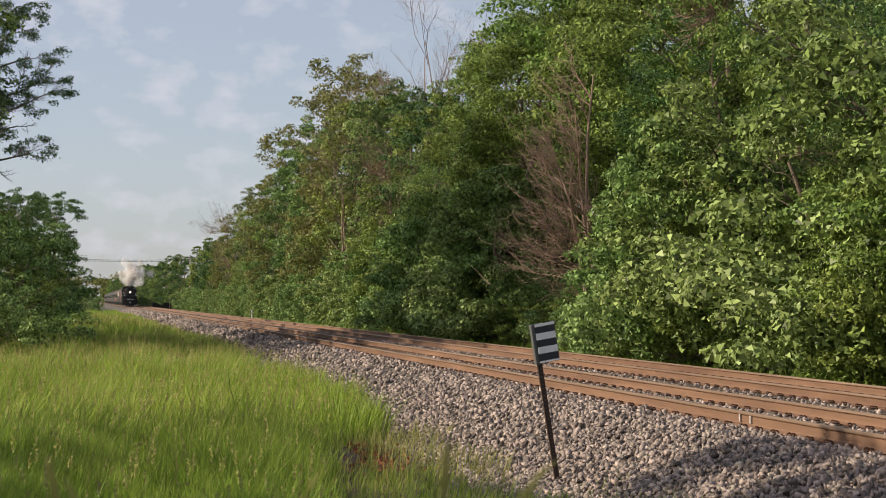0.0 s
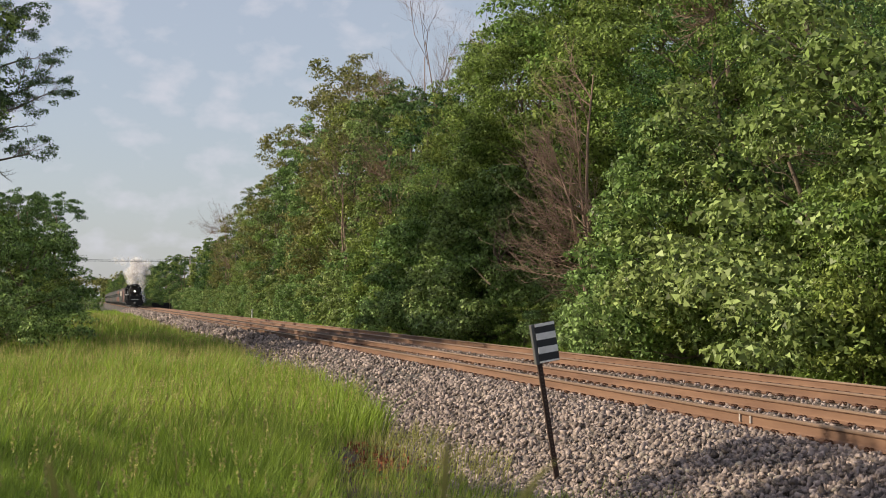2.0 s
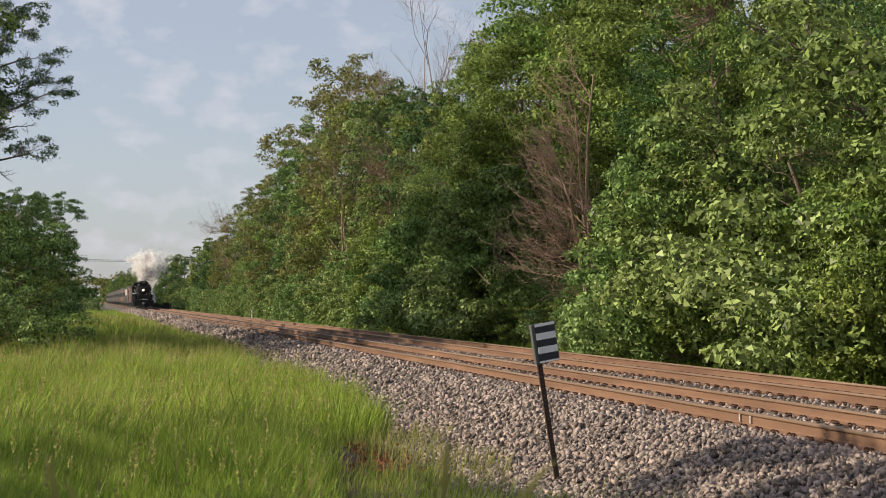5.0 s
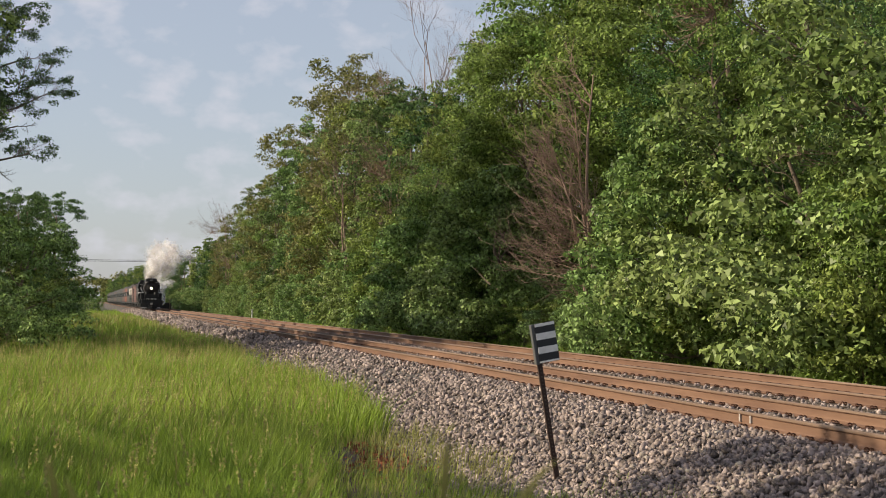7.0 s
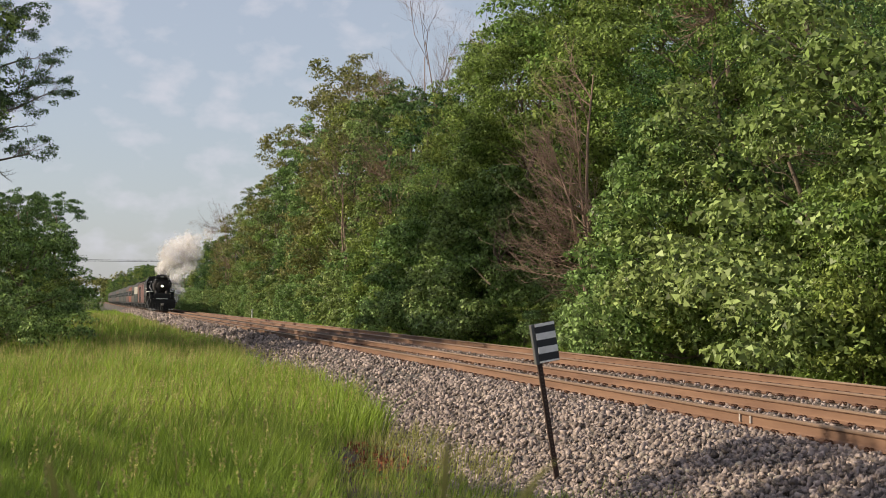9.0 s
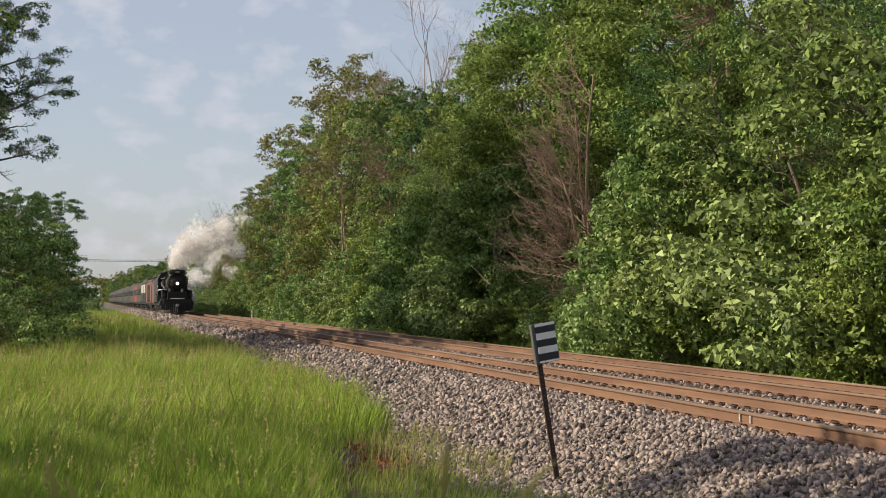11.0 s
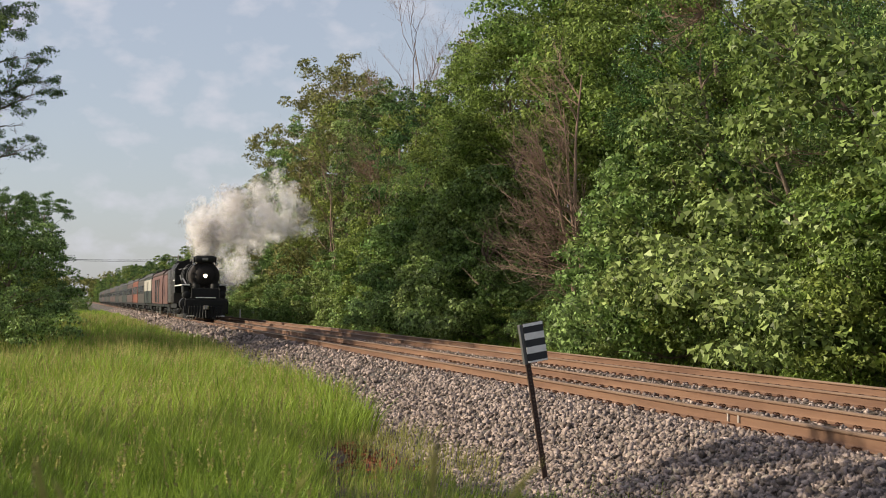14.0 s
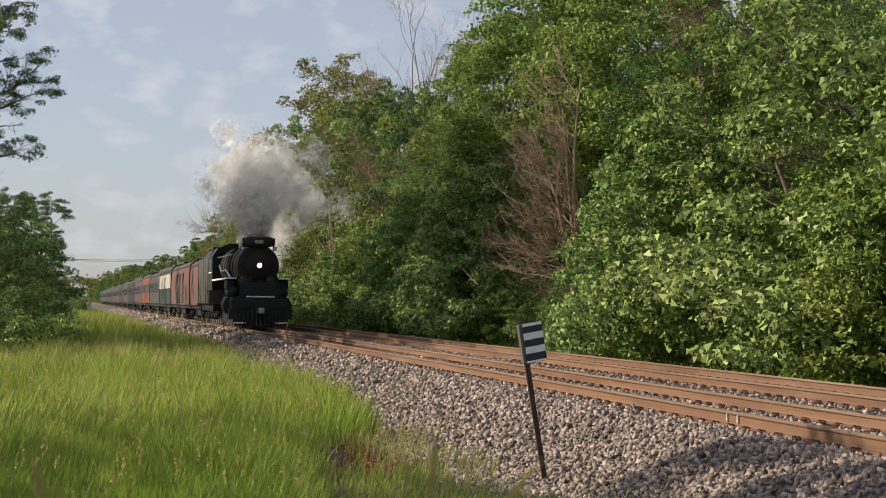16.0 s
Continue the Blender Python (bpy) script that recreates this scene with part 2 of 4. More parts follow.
def lobed(lobes, n):
    """Points in the shells of many lobes, with their outward direction."""
    lobes = np.asarray(lobes)
    w = lobes[:, 3] ** 2
    pick = rng.choice(len(lobes), n, p=w / w.sum())
    d = rng.normal(0, 1, (n, 3))
    d[:, 2] = np.where(d[:, 2] < 0, d[:, 2] * rng.choice([-1, 0.5], n, p=[0.6, 0.4]), d[:, 2])
    d /= np.linalg.norm(d, axis=1)[:, None]
    wob = 1 + 0.22 * np.sin(d[:, 0] * 7 + pick) * np.sin(d[:, 1] * 6 + pick * 2) + 0.15 * np.sin(d[:, 2] * 11 + pick)
    r = lobes[pick, 3] * wob * (1.08 - np.abs(rng.normal(0, 0.2, n)))
    p = lobes[pick, :3] + d * r[:, None] * [1.15, 1.15, 0.7] + rng.normal(0, 0.05, (n, 3)) * lobes[pick, 3:4]
    return p, d + [0, 0, 0.25]


def limb(geo, start, end, r, kids, depth, spread=0.5, kid=1.0):
    """A crooked tapered branch that forks."""
    start, end = Vector(start), Vector(end)
    L = (end - start).length
    pts = [start.lerp(end, k / 4) + Vector(rng.normal(0, 0.035, 3)) * L * (k % 4 > 0) for k in range(5)]
    geo.tube(pts, [r, r * 0.86, r * 0.7, r * 0.52, r * 0.3], 7 if r > 0.12 else 5 if r > 0.05 else 3, caps=False)
    if depth > 0:
        for k in range(kids):
            f = rng.uniform(0.28, 0.98)
            p = start.lerp(end, f)
            d = (end - start).normalized() + Vector(rng.normal(0, spread, 3)) + Vector((0, 0, 0.15))
            limb(geo, p, p + d.normalized() * L * kid * rng.uniform(0.35, 0.6), r * (1 - 0.6 * f) * 0.6, kids, depth - 1, spread)


def make_tree(name, h, rad, n, leaf, mat, low=0.15, nl=26, label="", category="tree", lean=(0, 0), group="", bark=None):
    """A tree: tapered trunk with limbs, and a crown of many leaves in uneven lobes."""
    top = thing(name, label, category, group=group)
    g = Geo()
    tip = Vector((lean[0] + rng.normal(0, 0.3), lean[1] + rng.normal(0, 0.3), h * 0.86))
    limb(g, (0, 0, -0.4), tip, 0.009 * h + 0.04, 0, 0)
    lobes = []
    for k in range(nl):
        # boughs on the crown's outside, each a heap of leafy sprays with dark gaps between
        f = (k + rng.uniform(0, 1)) / nl
        prof = math.sqrt(max(1 - ((f - 0.4) / 0.66) ** 2, 0.06))
        a, q = k * 2.4 + rng.normal(0, 0.4), rad * prof * rng.uniform(0.5, 0.95)
        r = rad * rng.uniform(0.2, 0.36) * (1 - 0.25 * f)
        z = min(h * (low + (1 - low) * f), h - r * rng.uniform(0.7, 1.3))
        c = Vector((q * math.cos(a), q * math.sin(a), z)) + Vector((tip.x, tip.y, 0)) * f
        if k % 2 == 0 and (n > 8000 or k % 4 == 0):
            limb(g, Vector((tip.x, tip.y, 0)) * f * 0.8 + Vector((0, 0, max(0.3, c.z - rad * 0.45))), c, 0.015 + 0.0022 * h, 0, 0)
        outward = Vector((math.cos(a), math.sin(a), 0.5))
        for m in range(7):
            d = Vector(rng.normal(0, 1, 3)).normalized() + outward * 0.55
            lobes.append((*(c + d * r * 0.8), r * rng.uniform(0.28, 0.6)))
    part("trunk", g, bark or BARK, top, "brown furrowed bark")
    p, d = lobed(lobes, n)
    ground = p[:, 2] > 0.1
    part("crown", leaves("crown", p[ground], d[ground], leaf, mat, coarse=True), mat, top)
    return top


def scaled(x, y, z, rz, s, sz=None):
    return pose(x, y, z, 0, 0, rz) @ Matrix.Diagonal((s, s, sz or s, 1))


# ---- ground, ballast, track ----
NEAR, FAR, GAUGE = 9.09, 12.66, 1.505   # track centres beside the camera, rail to rail
TIE_Z = 0.0                           # top of the ties; both tracks lie level
FAR_Z = -0.005


def ground_height(x, y):
    """The verge left of the track, a shallow ditch, the raised bed, the wood's floor."""
    def ramp(a, b, t):
        t = min(max(t, 0), 1)
        return a + (b - a) * t * t * (3 - 2 * t)
    far = min(max((y - 45) / 60, 0), 1)
    verge = -0.66 + 0.28 * far + 0.06 * math.sin(x * 0.9 + y * 0.13) + 0.05 * math.sin(y * 0.31)
    z = ramp(verge, -0.72, (x - 3.2) / 1.2)
    if y < 8 and abs(x) < 25:
        z = ramp(0.12, z, (y - 4) / 4)
    if x > 6.9:
        z = ramp(-0.72, -0.5, (x - 6.9) / 2)
    if x > 15:
        z = ramp(-0.5, -0.35, (x - 15) / 3)
    return z


def build_ground():
    xs = np.concatenate([[-4000, -1200, -400, -120, -50], np.arange(-26, 26.1, 0.8), [34, 60, 150, 500, 1500, 4000]])
    ys = np.concatenate([[-4000, -1000, -200, -60], np.arange(-20, 130, 1.5), [140, 170, 220, 300, 420, 600, 900, 1500, 2600, 4900]])
    v = [(x, y, ground_height(x, y)) for y in ys for x in xs]
    w = len(xs)
    q = [(j * w + i, j * w + i + 1, (j + 1) * w + i + 1, (j + 1) * w + i) for j in range(len(ys) - 1) for i in range(w - 1)]
    me = mesh_np("ground", v, q, SOIL)
    me.shade_smooth()
    tagged(new("ground", me), "dark soil ground under grass and woodland", "ground", kind="structure")


BED_SECTION = [(4.6, -0.74), (5.6, -0.64), (6.5, -0.36), (7.5, -0.07), (7.85, -0.035), (8.5, -0.03), (9.8, -0.03), (10.8, -0.04), (11.8, -0.035), (13.4, -0.035), (14.2, -0.08), (15.2, -0.5), (15.7, -0.6)]


def bed_z(x):
    return float(np.interp(x, [p[0] for p in BED_SECTION], [p[1] for p in BED_SECTION]))


def toe(y):
    """Where the loose stone ends beside the grass."""
    return float(np.interp(y, (12, 19, 24, 29, 36, 50, 75), (3.6, 4.2, 4.9, 5.3, 5.55, 5.7, 5.9))) + 0.15 * math.sin(y * 0.9)


def build_bed():
    ys = np.concatenate([np.arange(2, 110, 0.5), np.arange(110, 1500, 30)])
    xs = np.concatenate([np.arange(4.6, 8.0, 0.2), [8.6, 9.2, 9.8, 10.4, 11, 11.6, 12.2, 12.8, 13.4, 14, 14.6, 15.2, 15.7]])
    v = []
    for y in ys:
        for x in xs:
            v.append((x, y, bed_z(x) + (0.02 * noise.noise(Vector((x * 3, y * 3, 0))) if 7.8 > x or x > 14.1 else 0)))
    w = len(xs)
    q = [(j * w + i, j * w + i + 1, (j + 1) * w + i + 1, (j + 1) * w + i) for j in range(len(ys) - 1) for i in range(w - 1)]
    return tagged(new("ballast_bed", mesh_np("ballast_bed", v, q, BED)), "grey crushed stone ballast bed under the two tracks", "ballast", kind="structure")


def stone_shapes(k):
    out = []
    for i in range(k):
        bm = bmesh.new()
        st = rng.uniform(0.5, 1.4, 3)
        for q in rng.normal(0, 1, (8, 3)):
            bm.verts.new(q / np.linalg.norm(q) * st * rng.uniform(0.85, 1.1))
        made = bmesh.ops.convex_hull(bm, input=bm.verts[:])
        bmesh.ops.delete(bm, geom=[v for v in made["geom_interior"] if isinstance(v, bmesh.types.BMVert)], context="VERTS")
        bm.verts.index_update()
        out.append((np.array([p.co[:] for p in bm.verts]), np.array([[q.index for q in f.verts] for f in bm.faces])))
        bm.free()
    return out


def build_stones(bed):
    shapes = stone_shapes(14)
    allv, allf, base = [], [], 0

    def scatter(n, x0, x1, y0, y1, smin, smax):
        nonlocal base
        for k in range(n):
            x, y = rng.uniform(x0, x1), rng.uniform(y0, y1)
            if x < toe(y) + rng.normal(0, 0.25):
                continue
            if abs(abs(x - NEAR) - GAUGE / 2) < 0.13 or abs(abs(x - FAR) - GAUGE / 2) < 0.13:
                continue
            V, F = shapes[k % 14]
            s = rng.uniform(smin, smax)
            rot = np.array(Euler(rng.uniform(0, 6.28, 3)).to_matrix())
            allv.append(V @ rot.T * s + [x, y, bed_z(x) + s * rng.uniform(0.0, 0.9)])
            allf.append(F + base)
            base += len(V)
    scatter(12500, 4.0, 8.2, 12.5, 22, 0.022, 0.05)
    scatter(8500, 4.6, 8.2, 22, 36, 0.026, 0.058)
    scatter(4200, 5.2, 8.2, 36, 70, 0.04, 0.07)
    scatter(3200, 5.6, 8.2, 70, 150, 0.06, 0.12)
    scatter(2600, 5.7, 8.2, 150, 320, 0.1, 0.19)
    scatter(4200, 8.4, 9.8, 15, 50, 0.024, 0.05)
    scatter(4200, 9.95, 11.8, 15, 70, 0.026, 0.052)
    scatter(1300, 11.95, 13.35, 18, 50, 0.024, 0.05)
    me = mesh_np("loose_stone", np.concatenate(allv), np.concatenate(allf), STONE, tri=True)
    tagged(new("loose_stone", me), "loose pale grey crushed stones on the track bed", "ballast stone", kind="stuff")
    meshes = [mesh_np("stone", V, F, STONE_ONE, tri=True) for V, F in shapes]
    for k in range(300):
        x, y = rng.uniform(5.0, 7.7), rng.uniform(14, 21)
        o = part("stone", meshes[k % 14], None, bed)
        s = rng.uniform(0.03, 0.055)
        o.matrix_basis = Matrix.Translation((x, y, bed_z(x) + s * 0.6)) @ Euler(rng.uniform(0, 6.28, 3)).to_matrix().to_4x4() @ Matrix.Scale(s, 4)


RAIL_FOOT = [(-0.076, 0), (0.076, 0), (0.076, 0.012), (0.02, 0.03), (0.010, 0.045), (0.010, 0.135), (0.034, 0.148), (0.037, 0.156), (-0.037, 0.156), (-0.034, 0.148), (-0.010, 0.135), (-0.010, 0.045), (-0.02, 0.03), (-0.076, 0.012)]
RAIL_HEAD = [(-0.037, 0.156), (0.037, 0.156), (0.036, 0.178), (0.028, 0.186), (-0.028, 0.186), (-0.036, 0.178)]


def build_track(name, cx, z, label, clips):
    top = thing(name, label, "railway track", kind="structure")
    for sx in (-1, 1):
        x = cx + sx * GAUGE / 2
        web = part("rail", Geo().extrude([(x + a, z + b) for a, b in RAIL_FOOT], 6, 1400), RUST, top, "rust-brown steel rail")
        part("rail_head", Geo().extrude([(x + a, z + b + 0.002) for a, b in RAIL_HEAD], 6, 1400), HEAD, web, "worn running surface")
    tie = Geo().box(-1.3, 1.3, -0.115, 0.115, -0.17, 0, 0.012).mesh("tie", TIE)
    plate = Geo().box(-0.19, 0.19, -0.095, 0.095, 0, 0.014, 0.004).mesh("tie_plate", CLIP)
    cl = Geo()
    for dy in (-0.055, 0.055):
        cl.tube([(-0.125, dy, 0.008), (-0.125, dy, 0.026), (-0.105, dy, 0.034), (-0.085, dy, 0.028), (-0.07, dy, 0.016)], 0.010, 5)
    clip = cl.mesh("rail_clip", CLIP)
    for k in range(250):
        y = 8 + k * 0.5
        t = part("tie", tie, None, top, at=pose(cx, y, z - 0.002, 0, 0, rng.normal(0, 0.5)))
        if y > 16:
            for sx in (-1, 1):
                if y < 46:
                    part("tie_plate", plate, None, t, at=pose(sx * GAUGE / 2, 0, 0.002))
                if y < clips:
                    part("rail_clip", clip, None, t, at=pose(sx * GAUGE / 2, 0, 0.004))
    if clips > 50:
        for y in (20.28, 19.93):
            part("paint_mark", Geo().box(cx - GAUGE / 2 - 0.0375, cx - GAUGE / 2 - 0.011, y - 0.018, y + 0.018, z + 0.05, z + 0.15, 0.002), CHALK, top, "white paint mark on the rail")
    return top


# ---- grass ----
def blades(name, n, region, height, width, mat, label, lean=0.62):
    """Upright bent blades; region(k) gives n positions."""
    p = region(n)
    n = len(p)
    h = height * rng.uniform(0.4, 1.3, n) * (1 + 0.28 * np.sin(p[:, 0] * 1.7 + p[:, 1] * 0.45) * np.sin(p[:, 1] * 0.62 - p[:, 0] * 0.8 + 1))
    a = rng.uniform(0, 6.283, n)
    sway = 0.12 + 0.22 * np.sin(p[:, 0] * 0.9 + p[:, 1] * 0.33) * np.sin(p[:, 1] * 0.5 + 1)
    bend = np.stack([np.cos(a), np.sin(a), np.zeros(n)], 1) * (h * rng.uniform(0.05, lean, n))[:, None] + np.array([1.0, 0.2, 0]) * (h * sway)[:, None]
    f = rng.uniform(0, 6.283, n)
    side = np.stack([np.cos(f), np.sin(f), np.zeros(n)], 1) * (width * rng.uniform(0.6, 1.3, n))[:, None] / 2
    up = np.zeros((n, 3))
    up[:, 2] = h
    mid = p + up * 0.55 + bend * 0.35
    tip = p + up + bend
    v = np.stack([p - side, p + side, mid + side * 0.8, mid - side * 0.8, tip], 1)
    i = np.arange(n)[:, None] * 5
    tris = np.concatenate([i + [0, 1, 2], i + [0, 2, 3], i + [3, 2, 4]])
    me = mesh_np(name, v.reshape(-1, 3), tris, mat, tri=True)
    return tagged(new(name, me), label, "grass", kind="stuff")


def verge(y0, y1, xl, xr):
    """Random places on the verge between two depths; xl, xr: left and right limits as functions of y."""
    def pick(n):
        y = np.sqrt(rng.uniform(y0 ** 2, y1 ** 2, n))
        lo, hi = np.array([xl(v) for v in y]), np.array([xr(v) for v in y])
        x = lo + (hi - lo) * rng.uniform(0, 1, n)
        clump = np.sin(x * 2.1 + y * 0.7) + np.sin(x * 0.8 - y * 1.1 + 2) + rng.normal(0, 0.9, n)
        keep = clump > -1.2
        x, y = x[keep], y[keep]
        z = np.array([ground_height(a, b) for a, b in zip(x, y)])
        return np.stack([x, y, z], 1)
    return pick


def left_edge(y):
    return -0.06 * y - 0.6


def right_edge(y):
    """The ragged end of the grass: short of a bare muddy hollow near by, along the stone farther off."""
    return float(np.interp(y, (12, 18.5, 24, 27.5, 30, 36, 50, 75, 240), (1.9, 2.6, 3.4, 4.9, 5.2, 5.45, 5.6, 5.8, 5.8))) + 0.14 * math.sin(y * 1.9) + 0.1 * math.sin(y * 4.3)


def build_grass():
    lab = "tall sunlit green meadow grass beside the ballast"
    blades("meadow_grass", 42000, verge(12.5, 24, left_edge, right_edge), 0.52, 0.012, GRASS, lab)
    blades("meadow_grass", 42000, verge(24, 46, left_edge, right_edge), 0.55, 0.02, GRASS, lab)
    blades("meadow_grass", 30000, verge(46, 100, left_edge, right_edge), 0.55, 0.04, GRASS, lab)
    blades("meadow_grass", 12000, verge(100, 240, lambda y: -3.0, lambda y: 5.6), 0.55, 0.09, GRASS, lab)
    blades("sparse_grass", 2600, verge(14.5, 27, lambda y: right_edge(y) - 0.3, lambda y: min(toe(y) + 0.9, 5.9)), 0.32, 0.01, GRASS_DRY, "thin dry stalks at the edge of the stone", 0.5)
    blades("seed_grass", 5000, verge(20, 100, left_edge, right_edge), 0.7, 0.014, GRASS_DRY, "pale straw-coloured seed stalks among the grass", 0.2)
    blades("weed_grass", 1500, verge(13.2, 18.5, lambda y: 3.3, lambda y: 6.2), 0.34, 0.009, GRASS, "thin green weeds growing through the stone", 0.5)
    blades("hollow_grass", 3000, verge(13, 21, lambda y: right_edge(y) - 0.4, lambda y: 4.6), 0.2, 0.011, GRASS, "low shaded grass in the hollow beside the stone", 0.7)
    blades("straw_patch", 7000, verge(17, 60, lambda y: left_edge(y), lambda y: right_edge(y) - 1.0), 0.62, 0.012, GRASS_DRY, "yellowed grass standing among the green", 0.5)
    stalks = verge(13, 75, left_edge, right_edge)(4200)
    heads = []
    for q in stalks:
        h, a = rng.uniform(0.5, 0.9), rng.uniform(-0.1, 0.16)
        heads += [(q[0] + a * f * h + rng.normal(0, 0.006), q[1] + rng.normal(0, 0.006), q[2] + h * f) for f in np.linspace(0.84, 1.02, 8)]
    heads = np.array(heads)
    tagged(new("seed_head", leaves("seed_head", heads, rng.normal(0, 1, heads.shape) * [1, 1, 0.2], 0.032, GRASS_DRY)), "pale feathery seed heads above the grass", "grass", kind="stuff")
    blades("straw_grass", 9000, verge(44, 170, lambda y: -2.6, right_edge), 0.62, 0.04, GRASS_DRY, "yellowing tall grass beside the track", 0.25)
    blades("trackside_grass", 16000, lambda n: np.stack([rng.uniform(15.7, 18.6, n), rng.uniform(26, 160, n), np.full(n, -0.55)], 1), 0.4, 0.05, GRASS, "low green grass between track and wood")


def build_near_stalks():
    """Tall grass on the bank right before the camera."""
    for k in range(18):
        y = rng.uniform(2.2, 3.4)
        x = y * (0.21 + rng.uniform(-0.275, 0.02))
        z0 = ground_height(x, y)
        top = 1.56 - y * rng.choice([rng.uniform(0.095, 0.13), rng.uniform(0.05, 0.1)], p=[0.8, 0.2])
        a = rng.normal(0, 0.07)
        t = thing("grass_stalk", "tall green grass stalk with a drooping blade before the bank", "grass stalk", pose(x, y, z0), "stalks on the bank")
        h = top - z0
        g = Geo().tube([(0, 0, -0.05), (a * 0.3, 0, h * 0.5), (a, 0, h)], [0.004, 0.003, 0.0015], 5)
        part("stem", g, GRASS, t)
        d = rng.choice([-1, 1])
        b = Geo()
        f = rng.uniform(0.6, 0.82)
        q = Vector((a * f, 0, h * f))
        w = rng.uniform(0.006, 0.011)
        for m in range(4):
            u0, u1 = m / 4, (m + 1) / 4
            c0, c1 = (q + Vector((d * 0.12 * u, 0.03 * u, 0.22 * u - 0.16 * u * u)) for u in (u0, u1))
            b.add([c0 + Vector((0, 0.3 * w, -w * (1 - u0))), c0 + Vector((0, 0, w * (1 - u0))), c1 + Vector((0, 0, w * (1 - u1) + 0.0005)), c1 + Vector((0, 0.3 * w, -w * (1 - u1) - 0.0005))], [(0, 1, 2, 3)])
        part("blade", b, GRASS, t)
        if k % 3 == 0:
            part("seed_head", Geo().tube([(a, 0, h - 0.02), (a * 1.1, 0, h + 0.02), (a * 1.3, 0, h + 0.06), (a * 1.5, 0, h + 0.09)], [0.003, 0.007, 0.006, 0.001], 6), GRASS_DRY, t)


# ---- train ----
T_HEAD = 84.3       # where the headlight stands at the end
SPEED = 18.36


def wheel_mesh(r, w=0.14, spokes=12):
    g = Geo()
    g.tube([(-w / 2, 0, 0), (w / 2, 0, 0)], [r, r], 28)
    return g


def make_loco(at):
    """A large steam engine, front towards -y; z from the rail top."""
    loco = thing("steam_locomotive", "black steam locomotive with white-edged running boards and lit headlight", "locomotive", at)
    part("smokebox", Geo().lathe_y(0, 3.05, [(0.16, 0.3), (0.17, 0.93), (0.22, 1.0), (0.3, 1.02), (2.6, 1.02)], 36), SOOT, loco, "graphite grey smokebox", True)
    door = part("smokebox_door", Geo().lathe_y(0, 3.05, [(0.0, 0.25), (0.05, 0.52), (0.12, 0.66), (0.17, 0.7)], 32), SOOT, loco, "domed round door", True)
    for k in range(14):
        a = k * 2 * math.pi / 14
        part("door_clamp", Geo().box(-0.04, 0.04, -0.05, 0.02, -0.09, 0.09, 0.01), BLACK, door, at=pose(0.8 * math.sin(a), 0.15, 3.05 + 0.8 * math.cos(a), 0, math.degrees(a), 0))
    part("boiler", Geo().lathe_y(0, 3.05, [(2.6, 1.02), (2.62, 1.07), (6.2, 1.13), (9.0, 1.16), (9.05, 1.0)], 36), BLACK, loco, "", True)
    for y in (3.4, 4.6, 5.8, 7.2):
        part("boiler_band", Geo().lathe_y(0, 3.05, [(y, 1.1), (y, 1.165), (y + 0.07, 1.165), (y + 0.07, 1.1)], 36), BLACK, loco)
    hl = part("headlight", Geo().lathe_y(0, 3.05, [(-0.32, 0.17), (-0.3, 0.23), (-0.02, 0.21), (0.04, 0.12)], 24), BLACK, loco, "round headlight housing")
    part("lens", Geo().lathe_y(0, 3.05, [(-0.35, 0.05), (-0.335, 0.1), (-0.325, 0.11)], 24), LAMP, hl, "glowing warm white lens")
    part("feedwater_heater", Geo().box(-0.68, 0.68, -0.06, 0.62, 3.96, 4.46, 0.14), BLACK, loco, "black transverse drum above the smokebox", True)
    part("heater_cap", Geo().tube([(-0.78, 0.28, 4.2), (0.78, 0.28, 4.2)], 0.21, 18), BLACK, loco)
    ch = part("chimney", Geo().tube([(0, 1.25, 3.9), (0, 1.25, 4.25), (0, 1.25, 4.42), (0, 1.25, 4.5)], [0.5, 0.4, 0.42, 0.46], 24), BLACK, loco, "short black smokestack", True)
    for sx in (-1, 1):
        cl = part("class_lamp", Geo().tube([(sx * 0.78, 0.2, 3.78), (sx * 0.78, 0.2, 3.98)], [0.1, 0.1], 12), BLACK, loco)
        part("lamp_lens", Geo().tube([(sx * 0.78, 0.08, 3.88), (sx * 0.78, 0.1, 3.88)], 0.07, 12), WHITE, cl, "pale lens")
    part("steam_dome", Geo().tube([(0, 4.6, 4.0), (0, 4.6, 4.3), (0, 4.6, 4.45), (0, 4.6, 4.5)], [0.55, 0.52, 0.4, 0.15], 20), BLACK, loco, "", True)
    part("sand_dome", Geo().box(-0.5, 0.5, 2.9, 4.0, 3.95, 4.42, 0.2), BLACK, loco, "", True)
    part("number_plate", Geo().box(-0.2, 0.2, -0.09, -0.06, 4.12, 4.28, 0.01), STEEL, loco, "small metal plate")
    # underframe, pilot, platform
    part("frame", Geo().box(-0.85, 0.85, -0.5, 10.0, 0.75, 1.75, 0.05), BLACK, loco)
    part("pilot_beam", Geo().box(-1.42, 1.42, -0.95, -0.55, 0.95, 1.42, 0.06), BLACK, loco)
    pilot = part("pilot", Geo().extrude([(-1.3, 0.2), (1.3, 0.2), (1.36, 0.98), (-1.36, 0.98)], -1.0, -0.75), BLACK, loco, "black cowcatcher")
    for k in range(-6, 7):
        part("pilot_bar", Geo().tube([(k * 0.2, -1.3 + abs(k) * 0.05, 0.14), (k * 0.185, -1.0, 0.98)], 0.05, 6), BLACK, pilot)
    part("pump_shield", Geo().box(-0.98, 0.98, -0.7, -0.62, 1.5, 2.2, 0.03), BLACK, loco, "black shield plate")
